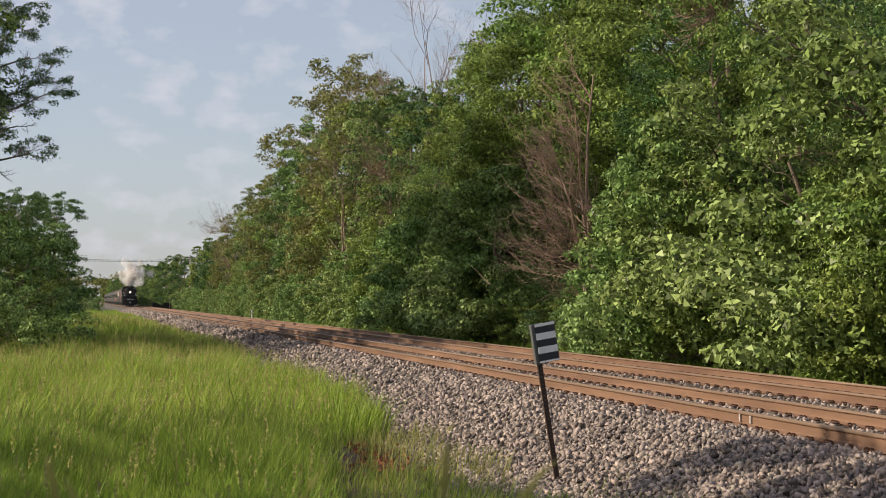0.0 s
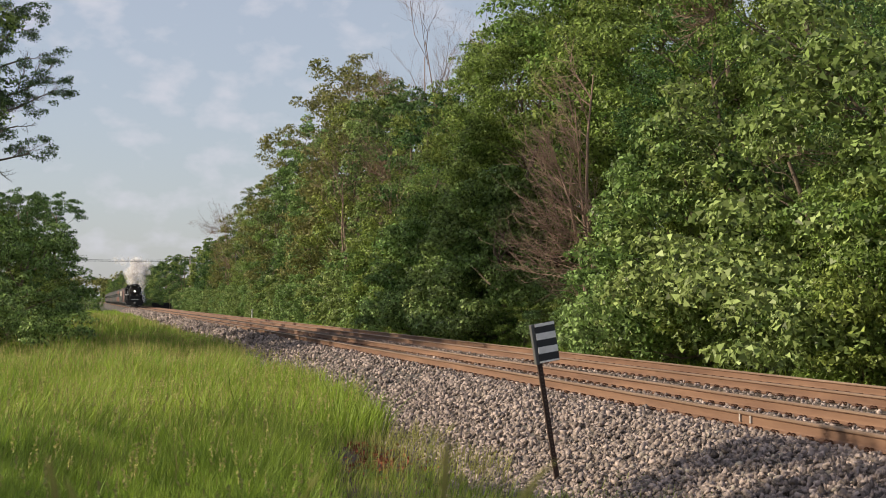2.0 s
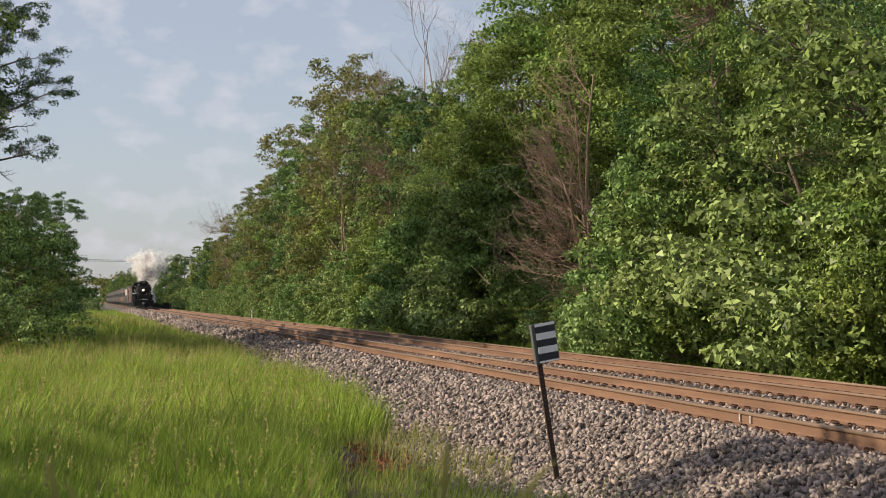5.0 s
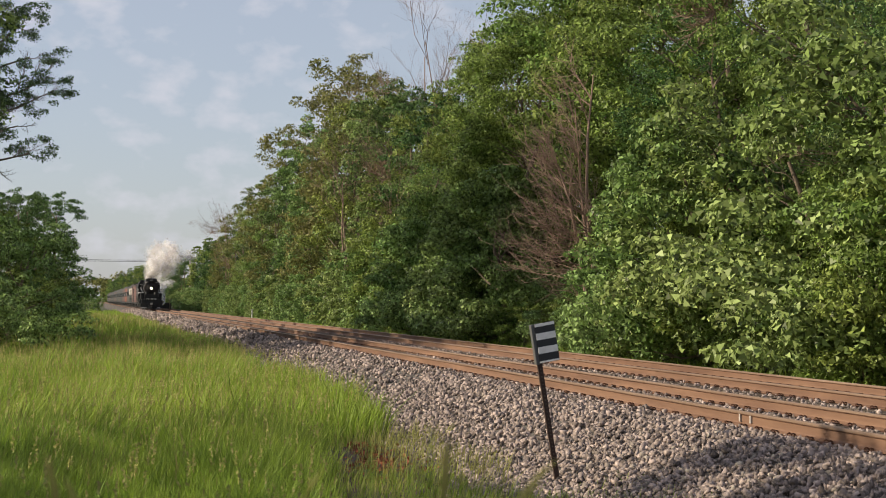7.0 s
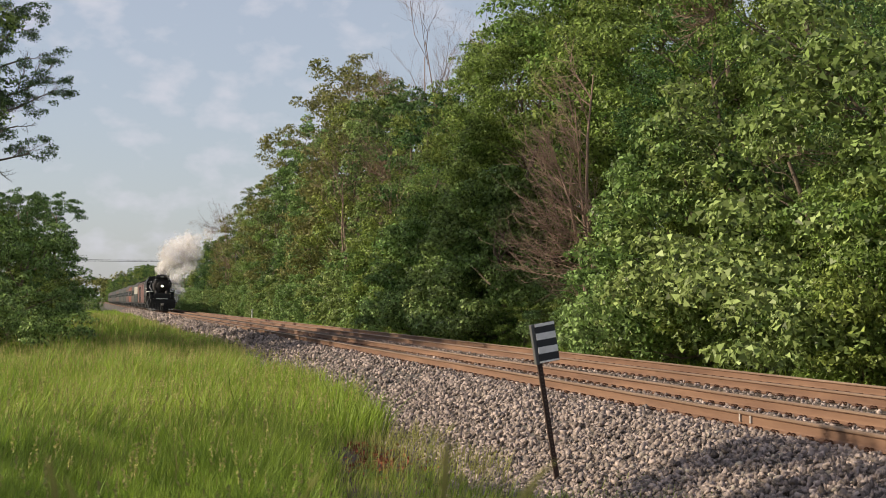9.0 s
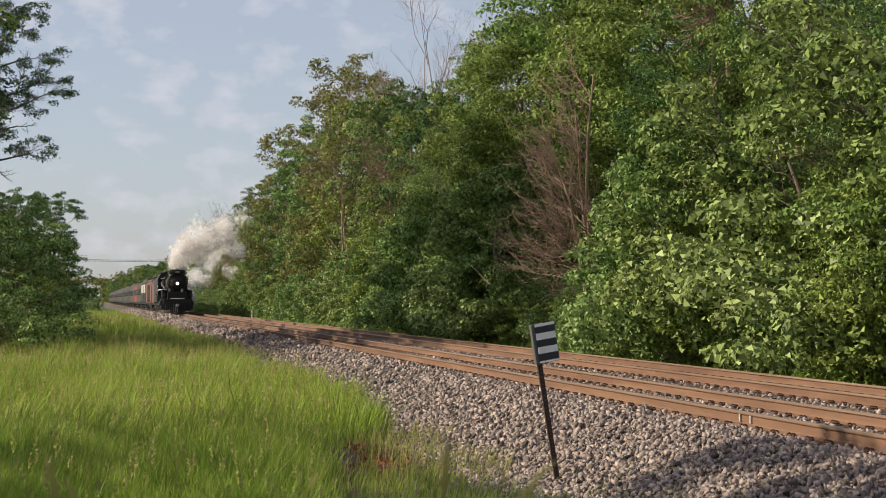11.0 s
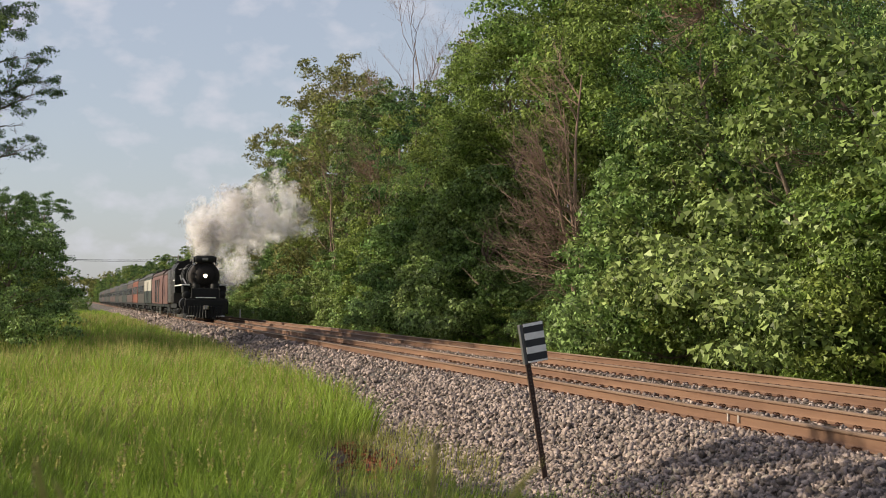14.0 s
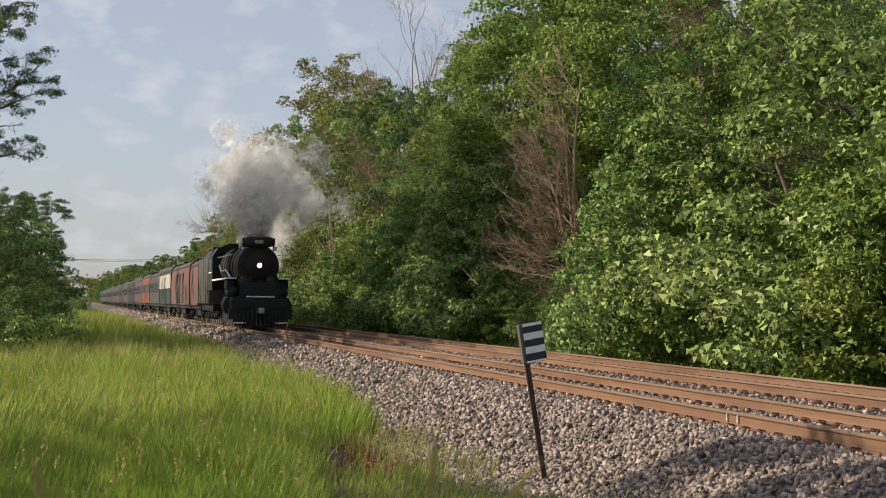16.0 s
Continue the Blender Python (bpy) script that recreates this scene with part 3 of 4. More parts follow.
    for sx in (-1, 1):
        part("deck_post", Geo().tube([(sx * 0.95, -0.85, 1.5), (sx * 0.95, -0.8, 2.1), (sx * 0.8, -0.2, 2.6)], 0.02, 6), BLACK, loco)
        part("ladder", Geo().box(sx * 1.3 - 0.22, sx * 1.3 + 0.22, -0.95, -0.6, 0.45, 0.95, 0.02), BLACK, loco)
    part("coupler", Geo().box(-0.16, 0.16, -1.55, -0.9, 0.72, 1.0, 0.05), STEEL, loco)
    part("front_deck", Geo().box(-1.35, 1.35, -0.9, 0.3, 1.42, 1.5, 0.02), BLACK, loco)
    part("deck_edge", Geo().box(-0.68, 0.68, -0.96, -0.9, 1.5, 1.57, 0.01), WHITE, loco, "white edge strip")
    for sx in (-1, 1):
        part("step_edge", Geo().box(sx * 1.0 - 0.3, sx * 1.0 + 0.3, -1.12, -1.02, 0.25, 0.31, 0.01), WHITE, loco, "white step edge")
        part("air_pump", Geo().tube([(sx * 0.62, -0.35, 1.55), (sx * 0.62, -0.35, 2.1), (sx * 0.62, -0.35, 2.5)], [0.28, 0.3, 0.25], 18), BLACK, loco, "", True)
        cy = part("cylinder", Geo().lathe_y(sx * 1.22, 1.1, [(0.35, 0.3), (0.4, 0.46), (1.75, 0.46), (1.8, 0.3)], 24), BLACK, loco, "", True)
        part("valve_chest", Geo().lathe_y(sx * 1.2, 1.72, [(0.3, 0.2), (0.35, 0.28), (1.85, 0.28), (1.9, 0.2)], 18), BLACK, cy, "", True)
        part("running_board", Geo().box(min(sx * 0.98, sx * 1.55), max(sx * 0.98, sx * 1.55), 0.25, 8.6, 2.38, 2.43, 0.01), BLACK, loco)
        part("board_edge", Geo().box(min(sx * 1.55, sx * 1.58), max(sx * 1.55, sx * 1.58), 0.25, 8.6, 2.37, 2.46, 0.01), WHITE, loco, "white edge line")
        part("board_front", Geo().box(min(sx * 1.02, sx * 1.58), max(sx * 1.02, sx * 1.58), 0.19, 0.25, 2.38, 2.46, 0.01), WHITE, loco, "white edge line")
        part("side_tank", Geo().box(min(sx * 1.05, sx * 1.5), max(sx * 1.05, sx * 1.5), 0.4, 2.2, 1.85, 2.36, 0.1), BLACK, loco)
        part("handrail", Geo().tube([(sx * 1.2, 0.4, 3.6), (sx * 1.28, 8.4, 3.62)], 0.025, 6), STEEL, loco)
        part("steam_pipe", Geo().tube([(sx * 0.8, 1.1, 2.6), (sx * 1.1, 1.1, 2.2), (sx * 1.2, 1.1, 1.7)], 0.16, 12), BLACK, loco, "", True)
        part("pump_pipe", Geo().tube([(sx * 1.12, 2.6, 2.5), (sx * 1.25, 4.0, 2.9), (sx * 1.24, 6.5, 2.85), (sx * 1.2, 8.3, 3.2)], 0.05, 8), STEEL, loco)
    # cab
    cab = part("cab", Geo().extrude([(-1.55, 1.9), (1.55, 1.9), (1.55, 3.7), (1.25, 4.15), (0.6, 4.4), (-0.6, 4.4), (-1.25, 4.15), (-1.55, 3.7)], 8.6, 10.6), BLACK, loco)
    for sx in (-1, 1):
        part("cab_window", Geo().box(min(sx * 1.54, sx * 1.57), max(sx * 1.54, sx * 1.57), 9.0, 10.2, 2.95, 3.6, 0.01), GLASS_DARK, cab, "dark glass")
        part("front_window", Geo().box(sx * 1.3 - 0.18, sx * 1.3 + 0.18, 8.57, 8.62, 3.2, 3.65, 0.01), GLASS_DARK, cab, "dark glass")
        part("cab_sill", Geo().box(min(sx * 1.55, sx * 1.6), max(sx * 1.55, sx * 1.6), 8.7, 10.5, 2.8, 2.87, 0.01), WHITE, cab, "white sill line")
    wheels = []
    drv = wheel_mesh(0.86).mesh("driving_wheel", BLACK, True)
    small = wheel_mesh(0.45).mesh("small_wheel", BLACK, True)
    rim_d, rim_s = Geo(), Geo()
    rim_d.tube([(0, 0.875 * math.cos(a), 0.875 * math.sin(a)) for a in np.linspace(0, 6.283, 29)], 0.05, 6, False)
    rim_s.tube([(0, 0.455 * math.cos(a), 0.455 * math.sin(a)) for a in np.linspace(0, 6.283, 25)], 0.04, 6, False)
    rim_d, rim_s = rim_d.mesh("tyre", STEEL), rim_s.mesh("tyre", STEEL)
    cw = Geo().box(-0.1, 0.1, -0.45, 0.45, -0.68, -0.25, 0.08).mesh("counterweight", BLACK)
    for y, r in ((0.9, 0.45), (2.9, 0.86), (4.7, 0.86), (6.4, 0.86), (8.1, 0.86), (9.3, 0.45), (10.2, 0.45)):
        for sx in (-1, 1):
            o = part("driving_wheel" if r > 0.6 else "small_wheel", drv if r > 0.6 else small, None, loco, "", at=pose(sx * 0.76, y, r))
            part("tyre", rim_d if r > 0.6 else rim_s, None, o, "bright worn steel tyre")
            if r > 0.6:
                part("counterweight", cw, None, o)
            wheels.append((o, (sx * 0.76, y, r), r))
    rods = []
    for sx in (-1, 1):
        o = part("side_rod", Geo().box(-0.04, 0.04, 2.8, 8.2, -0.08, 0.08, 0.02), STEEL, loco, "bright steel coupling rod", at=pose(sx * 0.98, 0, 0.86))
        rods.append((o, sx))
        o = part("main_rod", Geo().box(-0.04, 0.04, 1.7, 4.7, -0.07, 0.07, 0.02), STEEL, loco, "bright steel driving rod", at=pose(sx * 1.1, 0, 0.95))
        rods.append((o, sx))
    return loco, wheels, rods


WHEELSETS = []


def add_truck(top, y, wheels=(-0.9, 0.9), r=0.46):
    for sx in (-1, 1):
        g = Geo()
        g.box(sx * 1.02 - 0.07, sx * 1.02 + 0.07, y + wheels[0] - 0.45, y + wheels[-1] + 0.45, 0.42, 0.68, 0.05)
        for w in wheels:
            g.box(sx * 1.06 - 0.1, sx * 1.06 + 0.1, y + w - 0.16, y + w + 0.16, 0.3, 0.62, 0.04)
        part("truck_side_frame", g, BLACK, top)
    for w in wheels:
        g = Geo().tube([(-0.72, 0, 0), (0.72, 0, 0)], 0.09, 10)
        for sx in (-1, 1):
            g.tube([(sx * 0.7, 0, 0), (sx * 0.83, 0, 0)], [r, r], 24)
        o = part("wheelset", g, STEEL, top, "worn steel wheels on an axle", True, at=pose(0, y + w, r))
        WHEELSETS.append((o, (0, y + w, r), r))


def make_tender(at, y0, y1):
    t = thing("locomotive_tender", "dark grey riveted steel tender coupled behind the engine", "tender", at)
    dark = paint("tender_grey", (0.06, 0.056, 0.054), 0.5)
    part("tank", Geo().box(-1.55, 1.55, y0, y1, 1.15, 3.75, 0.08), dark, t, "", True)
    part("coal_bunker", Geo().extrude([(-1.5, 3.75), (1.5, 3.75), (1.3, 4.1), (-1.3, 4.1)], y0 + 0.3, y0 + 4.5), BLACK, t)
    g = Geo()
    for k in range(60):
        s = rng.uniform(0.12, 0.26)
        x, y = rng.uniform(-1.1, 1.1), rng.uniform(y0 + 0.6, y0 + 4.2)
        g.box(x - s, x + s, y - s, y + s, 4.05, 4.1 + s, s * 0.35)
    part("coal", g, BLACK, t, "heaped black coal")
    part("underframe", Geo().box(-1.3, 1.3, y0, y1, 0.75, 1.15, 0.04), BLACK, t)
    for sx in (-1, 1):
        for k in range(5):
            y = y0 + 0.4 + k * (y1 - y0 - 0.8) / 4
            part("panel_rib", Geo().box(sx * 1.56 - 0.015, sx * 1.56 + 0.015, y - 0.03, y + 0.03, 1.2, 3.7, 0.005), dark, t)
        part("hand_grip", Geo().tube([(sx * 1.62, y0 + 0.15, 1.6), (sx * 1.62, y0 + 0.15, 3.2)], 0.025, 6), STEEL, t)
    add_truck(t, y0 + 1.9, (-1.3, 0, 1.3))
    add_truck(t, y1 - 1.9, (-1.3, 0, 1.3))
    return t


def make_car(name, label, at, y0, y1, body, roof, h=4.1, windows=10, doors=(), band=None, win_mat=None, clerestory=False, roof_boxes=0):
    """A railway carriage with windows, doors, roof and trucks."""
    c = thing(name, label, "railway carriage", at, "carriages of the train")
    sec = [(-1.5, 1.05), (1.5, 1.05), (1.52, 2.4), (1.48, h - 0.75), (1.4, h - 0.55)]
    sec = sec + [(-x, z) for x, z in sec[2:][::-1]]
    part("body", Geo().extrude(sec, y0 + 0.35, y1 - 0.35), body, c)
    rs = [(1.44, h - 0.56), (1.46, h - 0.46), (1.2, h - 0.2), (0.7, h - 0.04), (0, h)]
    rs = rs + [(-x, z) for x, z in rs[:-1][::-1]]
    part("roof", Geo().extrude(rs, y0 + 0.25, y1 - 0.25), roof, c)
    if clerestory:
        part("clerestory", Geo().box(-0.65, 0.65, y0 + 1, y1 - 1, h - 0.12, h + 0.22, 0.08), roof, c)
    part("underframe", Geo().box(-1.35, 1.35, y0 + 0.2, y1 - 0.2, 0.8, 1.05, 0.03), BLACK, c)
    part("equipment_box", Geo().box(-1.2, 1.2, (y0 + y1) / 2 - 2, (y0 + y1) / 2 + 2, 0.4, 0.8, 0.05), BLACK, c)
    for e, s in ((y0, 1), (y1, -1)):
        part("gangway", Geo().box(-0.55, 0.55, min(e, e + s * 0.4), max(e, e + s * 0.4), 1.1, 3.4, 0.04), BLACK, c)
    if band:
        z0, z1, m = band
        for sx in (-1, 1):
            part("letterboard", Geo().box(min(sx * 1.5, sx * 1.53), max(sx * 1.5, sx * 1.53), y0 + 0.4, y1 - 0.4, z0, z1, 0.004), m, c)
    for sx in (-1, 1):
        for k in range(windows):
            y = y0 + 2.4 + k * (y1 - y0 - 4.8) / max(windows - 1, 1)
            w = part("window", Geo().box(min(sx * 1.5, sx * 1.545), max(sx * 1.5, sx * 1.545), y - 0.55, y + 0.55, 2.1, 2.95, 0.01), win_mat or GLASS_DARK, c, "dark glass")
        for y in doors:
            part("door", Geo().box(min(sx * 1.5, sx * 1.55), max(sx * 1.5, sx * 1.55), y - 0.6, y + 0.6, 1.15, 3.2, 0.02), BLACK, c, "dark side door")
    for k in range(roof_boxes):
        y = y0 + 3 + k * (y1 - y0 - 6) / max(roof_boxes - 1, 1)
        part("roof_vent", Geo().box(-0.35, 0.35, y - 0.5, y + 0.5, h - 0.05, h + 0.22, 0.06), BLACK, c)
    add_truck(c, y0 + 3.0)
    add_truck(c, y1 - 3.0)
    return c


TRAIN = []


def build_train():
    here = pose(NEAR, T_HEAD + SPEED * 16, 0.188)
    loco, wheels, rods = make_loco(here)
    tender = make_tender(here, 10.9, 18.9)
    maroon, cream = paint("maroon_paint", (0.12, 0.058, 0.048)), paint("cream_paint", (0.36, 0.33, 0.28))
    umber = paint("umber_paint", (0.07, 0.043, 0.036))
    green, orange = paint("dark_green_paint", (0.02, 0.026, 0.021)), paint("orange_paint", (0.17, 0.05, 0.025))
    grey = paint("weathered_grey", (0.05, 0.042, 0.036))
    black_roof = paint("dark_roof", (0.05, 0.048, 0.045), 0.7)
    specs = [
        ("baggage_car", "dull maroon steel baggage car without windows", 19.3, 27.2, maroon, umber, 4.0, 0, (), None, False, 0),
        ("tool_car", "maroon red tool car with dark side doors and roof vents", 27.6, 48.3, maroon, umber, 4.1, 0, (34.0, 37.5, 40.5), None, False, 3),
        ("passenger_coach", "dark green coach with cream upper side panel", 48.7, 66.5, green, black_roof, 4.2, 0, (57.0,), (2.3, 3.4, cream), False, 2),
        ("passenger_coach", "grey-green coach with a dark raised roof", 66.9, 86.0, grey, black_roof, 4.1, 8, (), None, True, 0),
        ("passenger_coach", "orange coach with maroon window band", 86.4, 105, orange, black_roof, 4.2, 9, (), (2.05, 3.0, maroon), False, 2),
    ]
    y = 105.4
    kinds = [(umber, "umber brown coach with dark windows", None), (green, "dark green heavyweight passenger coach", None), (grey, "weathered dark grey passenger coach", None),
             (green, "dark green passenger coach with black roof", None), (umber, "umber brown passenger coach with dark windows", None)]
    for k in range(13):
        b, lab, bd = kinds[k % 5]
        specs.append(("passenger_coach", lab, y, y + 24.5, b, black_roof, 4.1, 11, (), (2.05, 3.0, bd) if bd else None, k % 2 == 1, 0))
        y += 25
    TRAIN.extend([loco, tender])
    for nm, lab, a, b, body, roof, h, win, doors, band, cl, rb in specs:
        TRAIN.append(make_car(nm, lab, here, a, b, body, roof, h, win, doors, band, None, cl, rb))
    return wheels, rods


# ---- steam ----
PUFFS = []


def build_smoke():
    shapes = []
    for k in range(8):
        # a puff is a loose cloud of small vapour flakes
        n = 135
        d = rng.normal(0, 1, (n, 3))
        d /= np.linalg.norm(d, axis=1)[:, None]
        lump = 0.8 + 0.35 * np.sin(d[:, 0] * 4 + k) * np.sin(d[:, 1] * 4 + 2 * k)
        r = 0.82 * rng.uniform(0, 1, n) ** 0.5 * lump
        me = leaves("steam_puff", d * r[:, None], d, 0.34, SMOKE)
        shapes.append(me)
    top = thing("steam_plume", "rolling white and grey steam plume from the smokestack", "steam")
    t, k = -2.4, 0
    while t < 15.95:
        for j in range(5):
            o = part("steam_puff", shapes[k % 8], None, top)
            o.scale = (rng.uniform(1.15, 1.6),) * 3
            PUFFS.append((o, t + 0.035 * j, rng.uniform(0.3, 1.05), rng.normal(0, 1, 3), rng.uniform(0, 360)))
            k += 1
        t += 0.12


def train_y(t):
    return T_HEAD + SPEED * (16 - t)


def wind(t):
    """The side wind that the plume meets as the train comes on."""
    return float(np.interp(t, (0, 3, 6, 8, 11, 12.3, 13.5, 14.6, 16), (0.3, 0.5, 1.3, 1.8, 2.4, 2.3, 1.1, 0.2, 0.0)))


def puff_at(t0, rise, d, t):
    """Where a puff has got to: in the tender and boiler until it leaves, then up with the wind and down along the lee of the train."""
    if t <= t0:
        ride = min(max((t0 - t) / 0.15, 0), 1)
        return Vector((NEAR, train_y(t) + 2.4 + 13.4 * ride, 3.3 - 0.5 * ride))
    a = t - t0
    b = min(a, 1.9)
    e = 1 - math.exp(-b * 1.7)
    x = NEAR + 1.05 * d[0] * e * (0.35 + 1.1 * e) + wind(t0) * b ** 1.5
    z = 4.7 + (4.6 * rise) * e + 0.5 * b + d[2] * e * 0.5
    y = train_y(t) + 1.25 + 1.8 * b + d[1] * 1.6 * e
    if a > 1.9:
        g = min((a - 1.9) / 1.0, 1)
        g = g * g * (3 - 2 * g)
        x += (NEAR + 1.7 + 0.1 * d[0] - x) * g
        z += (1.9 - z) * g
        y += (20 + 3 * d[1]) * g
    return Vector((x, y, z))


# ---- trees ----
SHADE = []


def build_trees():
    lab = "tall leafy deciduous tree at the wood's edge"
    def wood(h, rad, n, leaf, mat, low, boughs, label=lab, lean=(0, 0)):
        return make_tree("woodland_tree", h, rad, n, leaf, mat, low, boughs, label, lean=lean, group="trees along the track")
    near = [wood(15, 3.9, 38000, 0.11, LEAF, 0.08, 40), wood(15, 3.6, 35000, 0.11, LEAF_DARK, 0.1, 37), wood(15, 3.6, 34000, 0.095, LEAF_BUSH, 0.12, 36, lean=(-1.0, 0.5)), wood(15, 3.7, 35000, 0.11, LEAF, 0.1, 38)]
    high = wood(15, 4.3, 40000, 0.12, LEAF, 0.34, 27, "tall dark green tree with a high spreading crown")
    mid = [wood(15, 3.9, 20000, 0.17, LEAF, 0.06, 28), wood(15, 3.7, 19000, 0.17, LEAF_DARK, 0.08, 26), wood(15, 3.7, 16000, 0.15, LEAF_OLIVE, 0.08, 26, "olive-green thinly leaved tree at the wood's edge"), wood(15, 3.6, 19000, 0.17, LEAF_BUSH, 0.06, 26)]
    far = [wood(15, 4.2, 8000, 0.3, LEAF, 0.04, 20), wood(15, 4.2, 8000, 0.3, LEAF_DARK, 0.04, 20)]
    SHADE.extend([mid[0], high])
    # how far the wood's top rises per metre of distance, by bearing (x over y)
    rise = [(0.0, 0.008), (0.012, 0.015), (0.028, 0.025), (0.05, 0.035), (0.064, 0.038), (0.082, 0.054), (0.094, 0.07), (0.108, 0.088), (0.12, 0.108), (0.13, 0.117), (0.145, 0.119), (0.17, 0.122), (0.2, 0.123), (0.245, 0.126), (0.262, 0.14), (0.275, 0.175), (0.288, 0.21), (0.32, 0.24), (0.5, 0.27)]

    def top_at(x, y):
        b = x / y
        e = min(float(np.interp(v, [p[0] for p in rise], [p[1] for p in rise])) for v in (b, b - (0.02 if b > 0.08 else 0.002)))
        return min(2.0 + e * math.hypot(x, y), 21.5)
    spots = []
    q = 27.0
    while q < 330:
        x = 24.0 if 57 < q < 70 else 21.0 if q < 105 else 22.0
        spots.append((x + rng.normal(0, 0.5), q + rng.normal(0, 0.5), rng.uniform(0.93, 1.03)))
        q += 5.2 if q < 120 else 6.5
    q = 25
    while q < 330:
        spots.append((27.5 + rng.normal(0, 0.8), q, rng.uniform(0.9, 1.0)))
        q += 7.5
    for q in range(26, 150, 8):
        spots.append((34.0 + rng.normal(0, 0.8), q, 0.9))
    q = 335
    while q < 1500:
        spots.append((19.5 - min(q - 335, 300) / 60 + rng.normal(0, 0.8), q, rng.uniform(0.85, 1.06)))
        q += 10 if q < 600 else 22
    spots += [(20.2, 73.5, 1.05), (20.6, 79.5, 1.05)]
    used = set()
    for k, (x, y, f) in enumerate(spots):
        h = top_at(x, y) * f
        pool = near if y < 105 and x < 31 else mid if y < 105 else mid if y < 260 and (x < 25 or (x < 31 and y < 185)) else far
        src = high if 56 < y < 84 and x < 26 else pool[k % len(pool)] if k % 3 else pool[int(rng.integers(len(pool)))]
        m = scaled(x, y, -0.45, rng.uniform(0, 360), max(h / 15, 0.75) if y < 330 else 0.5 + h / 30, h / 15)
        if src not in used:
            used.add(src)
            src.matrix_basis = m
        else:
            copy_thing(src, m)
    # left of the track, behind the meadow
    for x, y, h, pool in ((-4.2, 98, 9.4, mid), (-7.6, 90, 8.4, mid), (-2.4, 112, 10.2, mid), (-3.3, 128, 11.2, mid), (-6.2, 150, 12, mid), (-4.4, 185, 11, mid), (-5.4, 230, 12, mid), (-10.5, 110, 11, mid), (-14, 95, 10, mid), (-3.7, 105, 9.8, mid), (-5.4, 118, 10.6, mid), (-6.0, 101, 9.6, mid),
                          (-4.6, 290, 12, far), (-5.5, 360, 12, far), (-6.5, 460, 12, far), (-7.5, 600, 12, far), (-10, 760, 12, far), (-13, 140, 12, mid)):
        copy_thing(pool[1], scaled(x, y, -0.45, rng.uniform(0, 360), h / 15 * 0.8, h / 15 * 0.84))
    # shrubs
    slab = "dense bright green shrub at the foot of the wood"
    bush = [make_tree("shrub", 3, 1.7, 17000, 0.07, LEAF_BUSH, 0.05, 17, slab, category="shrub", group="shrubs along the track"),
            make_tree("shrub", 3, 1.6, 16000, 0.07, LEAF, 0.05, 16, slab, category="shrub", group="shrubs along the track")]
    bush_far = [make_tree("shrub", 3, 1.8, 6500, 0.13, LEAF_BUSH, 0.05, 16, slab, category="shrub", group="shrubs along the track")]
    s = 28.0
    k = 0
    spots = []
    while s < 320:
        spots.append((18.5 + rng.normal(0, 0.35), s, rng.uniform(0.75, 1.45) * (0.5 if 49.5 < s < 69 else 0.7 if 35 < s < 40 else 1)))
        if s < 110 and not 46 < s < 70:
            spots.append((19.7 + rng.normal(0, 0.3), s + 1.2, rng.uniform(1.3, 1.9) * (0.75 if 35 < s < 40 else 1)))
        s += 1.9 if s < 100 else 3.5
    for x, y, q in [(17.8, 51.6, 0.75), (17.7, 54.6, 0.7), (17.9, 57.6, 0.6), (-3.2, 66, 1.0), (-4.5, 62, 1.15), (-5.8, 66, 1.3), (-4.8, 74, 1.4), (-3.8, 84, 1.2), (-6.8, 72, 1.4), (-2.2, 190, 0.8), (-0.4, 235, 0.7), (1.0, 330, 0.9), (2.2, 430, 1.0), (0.4, 300, 0.9)]:
        spots.append((x, y, q))
    used = set()
    for x, y, q in spots:
        pool = bush if y < 100 else bush_far
        src = pool[int(rng.integers(len(pool)))]
        m = scaled(x, y, -0.5, rng.uniform(0, 360), q)
        if src not in used:
            used.add(src)
            src.matrix_basis = m
        else:
            copy_thing(src, m)


def bare_tree(x, y, z, h, lean, n, label, kid=1.0, r=0.085, kids=7, spread=0.32):
    top = thing("bare_tree", label, "tree", pose(x, y, z))
    for k in range(n):
        g = Geo()
        a = rng.uniform(-0.5, 0.5)
        limb(g, (a * 1.6, 0, -0.3), (lean * h + rng.normal(0, 0.07) * h, rng.normal(0, 0.06) * h, h * rng.uniform(0.75, 1.0)), r, kids, 3, spread, kid)
        part("stem", g, BARK_DEAD, top, "leafless grey-brown stem with fine twigs")


def spray(g, p, d, length, r, n, side):
    """A long arching twig with finer twigs along it."""
    p, d = Vector(p), Vector(d).normalized()
    pts = [p]
    for k in range(4):
        pts.append(pts[-1] + (d + Vector((0, 0, 0.09 * k)) + Vector(rng.normal(0, 0.1, 3))).normalized() * length / 4)
    g.tube(pts, [r, r * 0.8, r * 0.6, r * 0.42, r * 0.2], 4, caps=False)
    for k in range(n):
        f = rng.uniform(0.2, 1) * 3.99
        a, t = int(f), f - int(f)
        q = pts[a].lerp(pts[a + 1], t)
        e = (pts[a + 1] - pts[a]).normalized() + Vector(rng.normal(0, 0.6, 3)) + Vector((side * 0.3, 0, 0.12))
        if n > 4:
            spray(g, q, e, length * rng.uniform(0.3, 0.55), r * 0.5, 3, side)
        else:
            g.tube([q, q + e.normalized() * length * 0.3, q + (e.normalized() + Vector((0, 0, 0.3))) * length * 0.55], [r * 0.6, r * 0.45, r * 0.2], 3, caps=False)


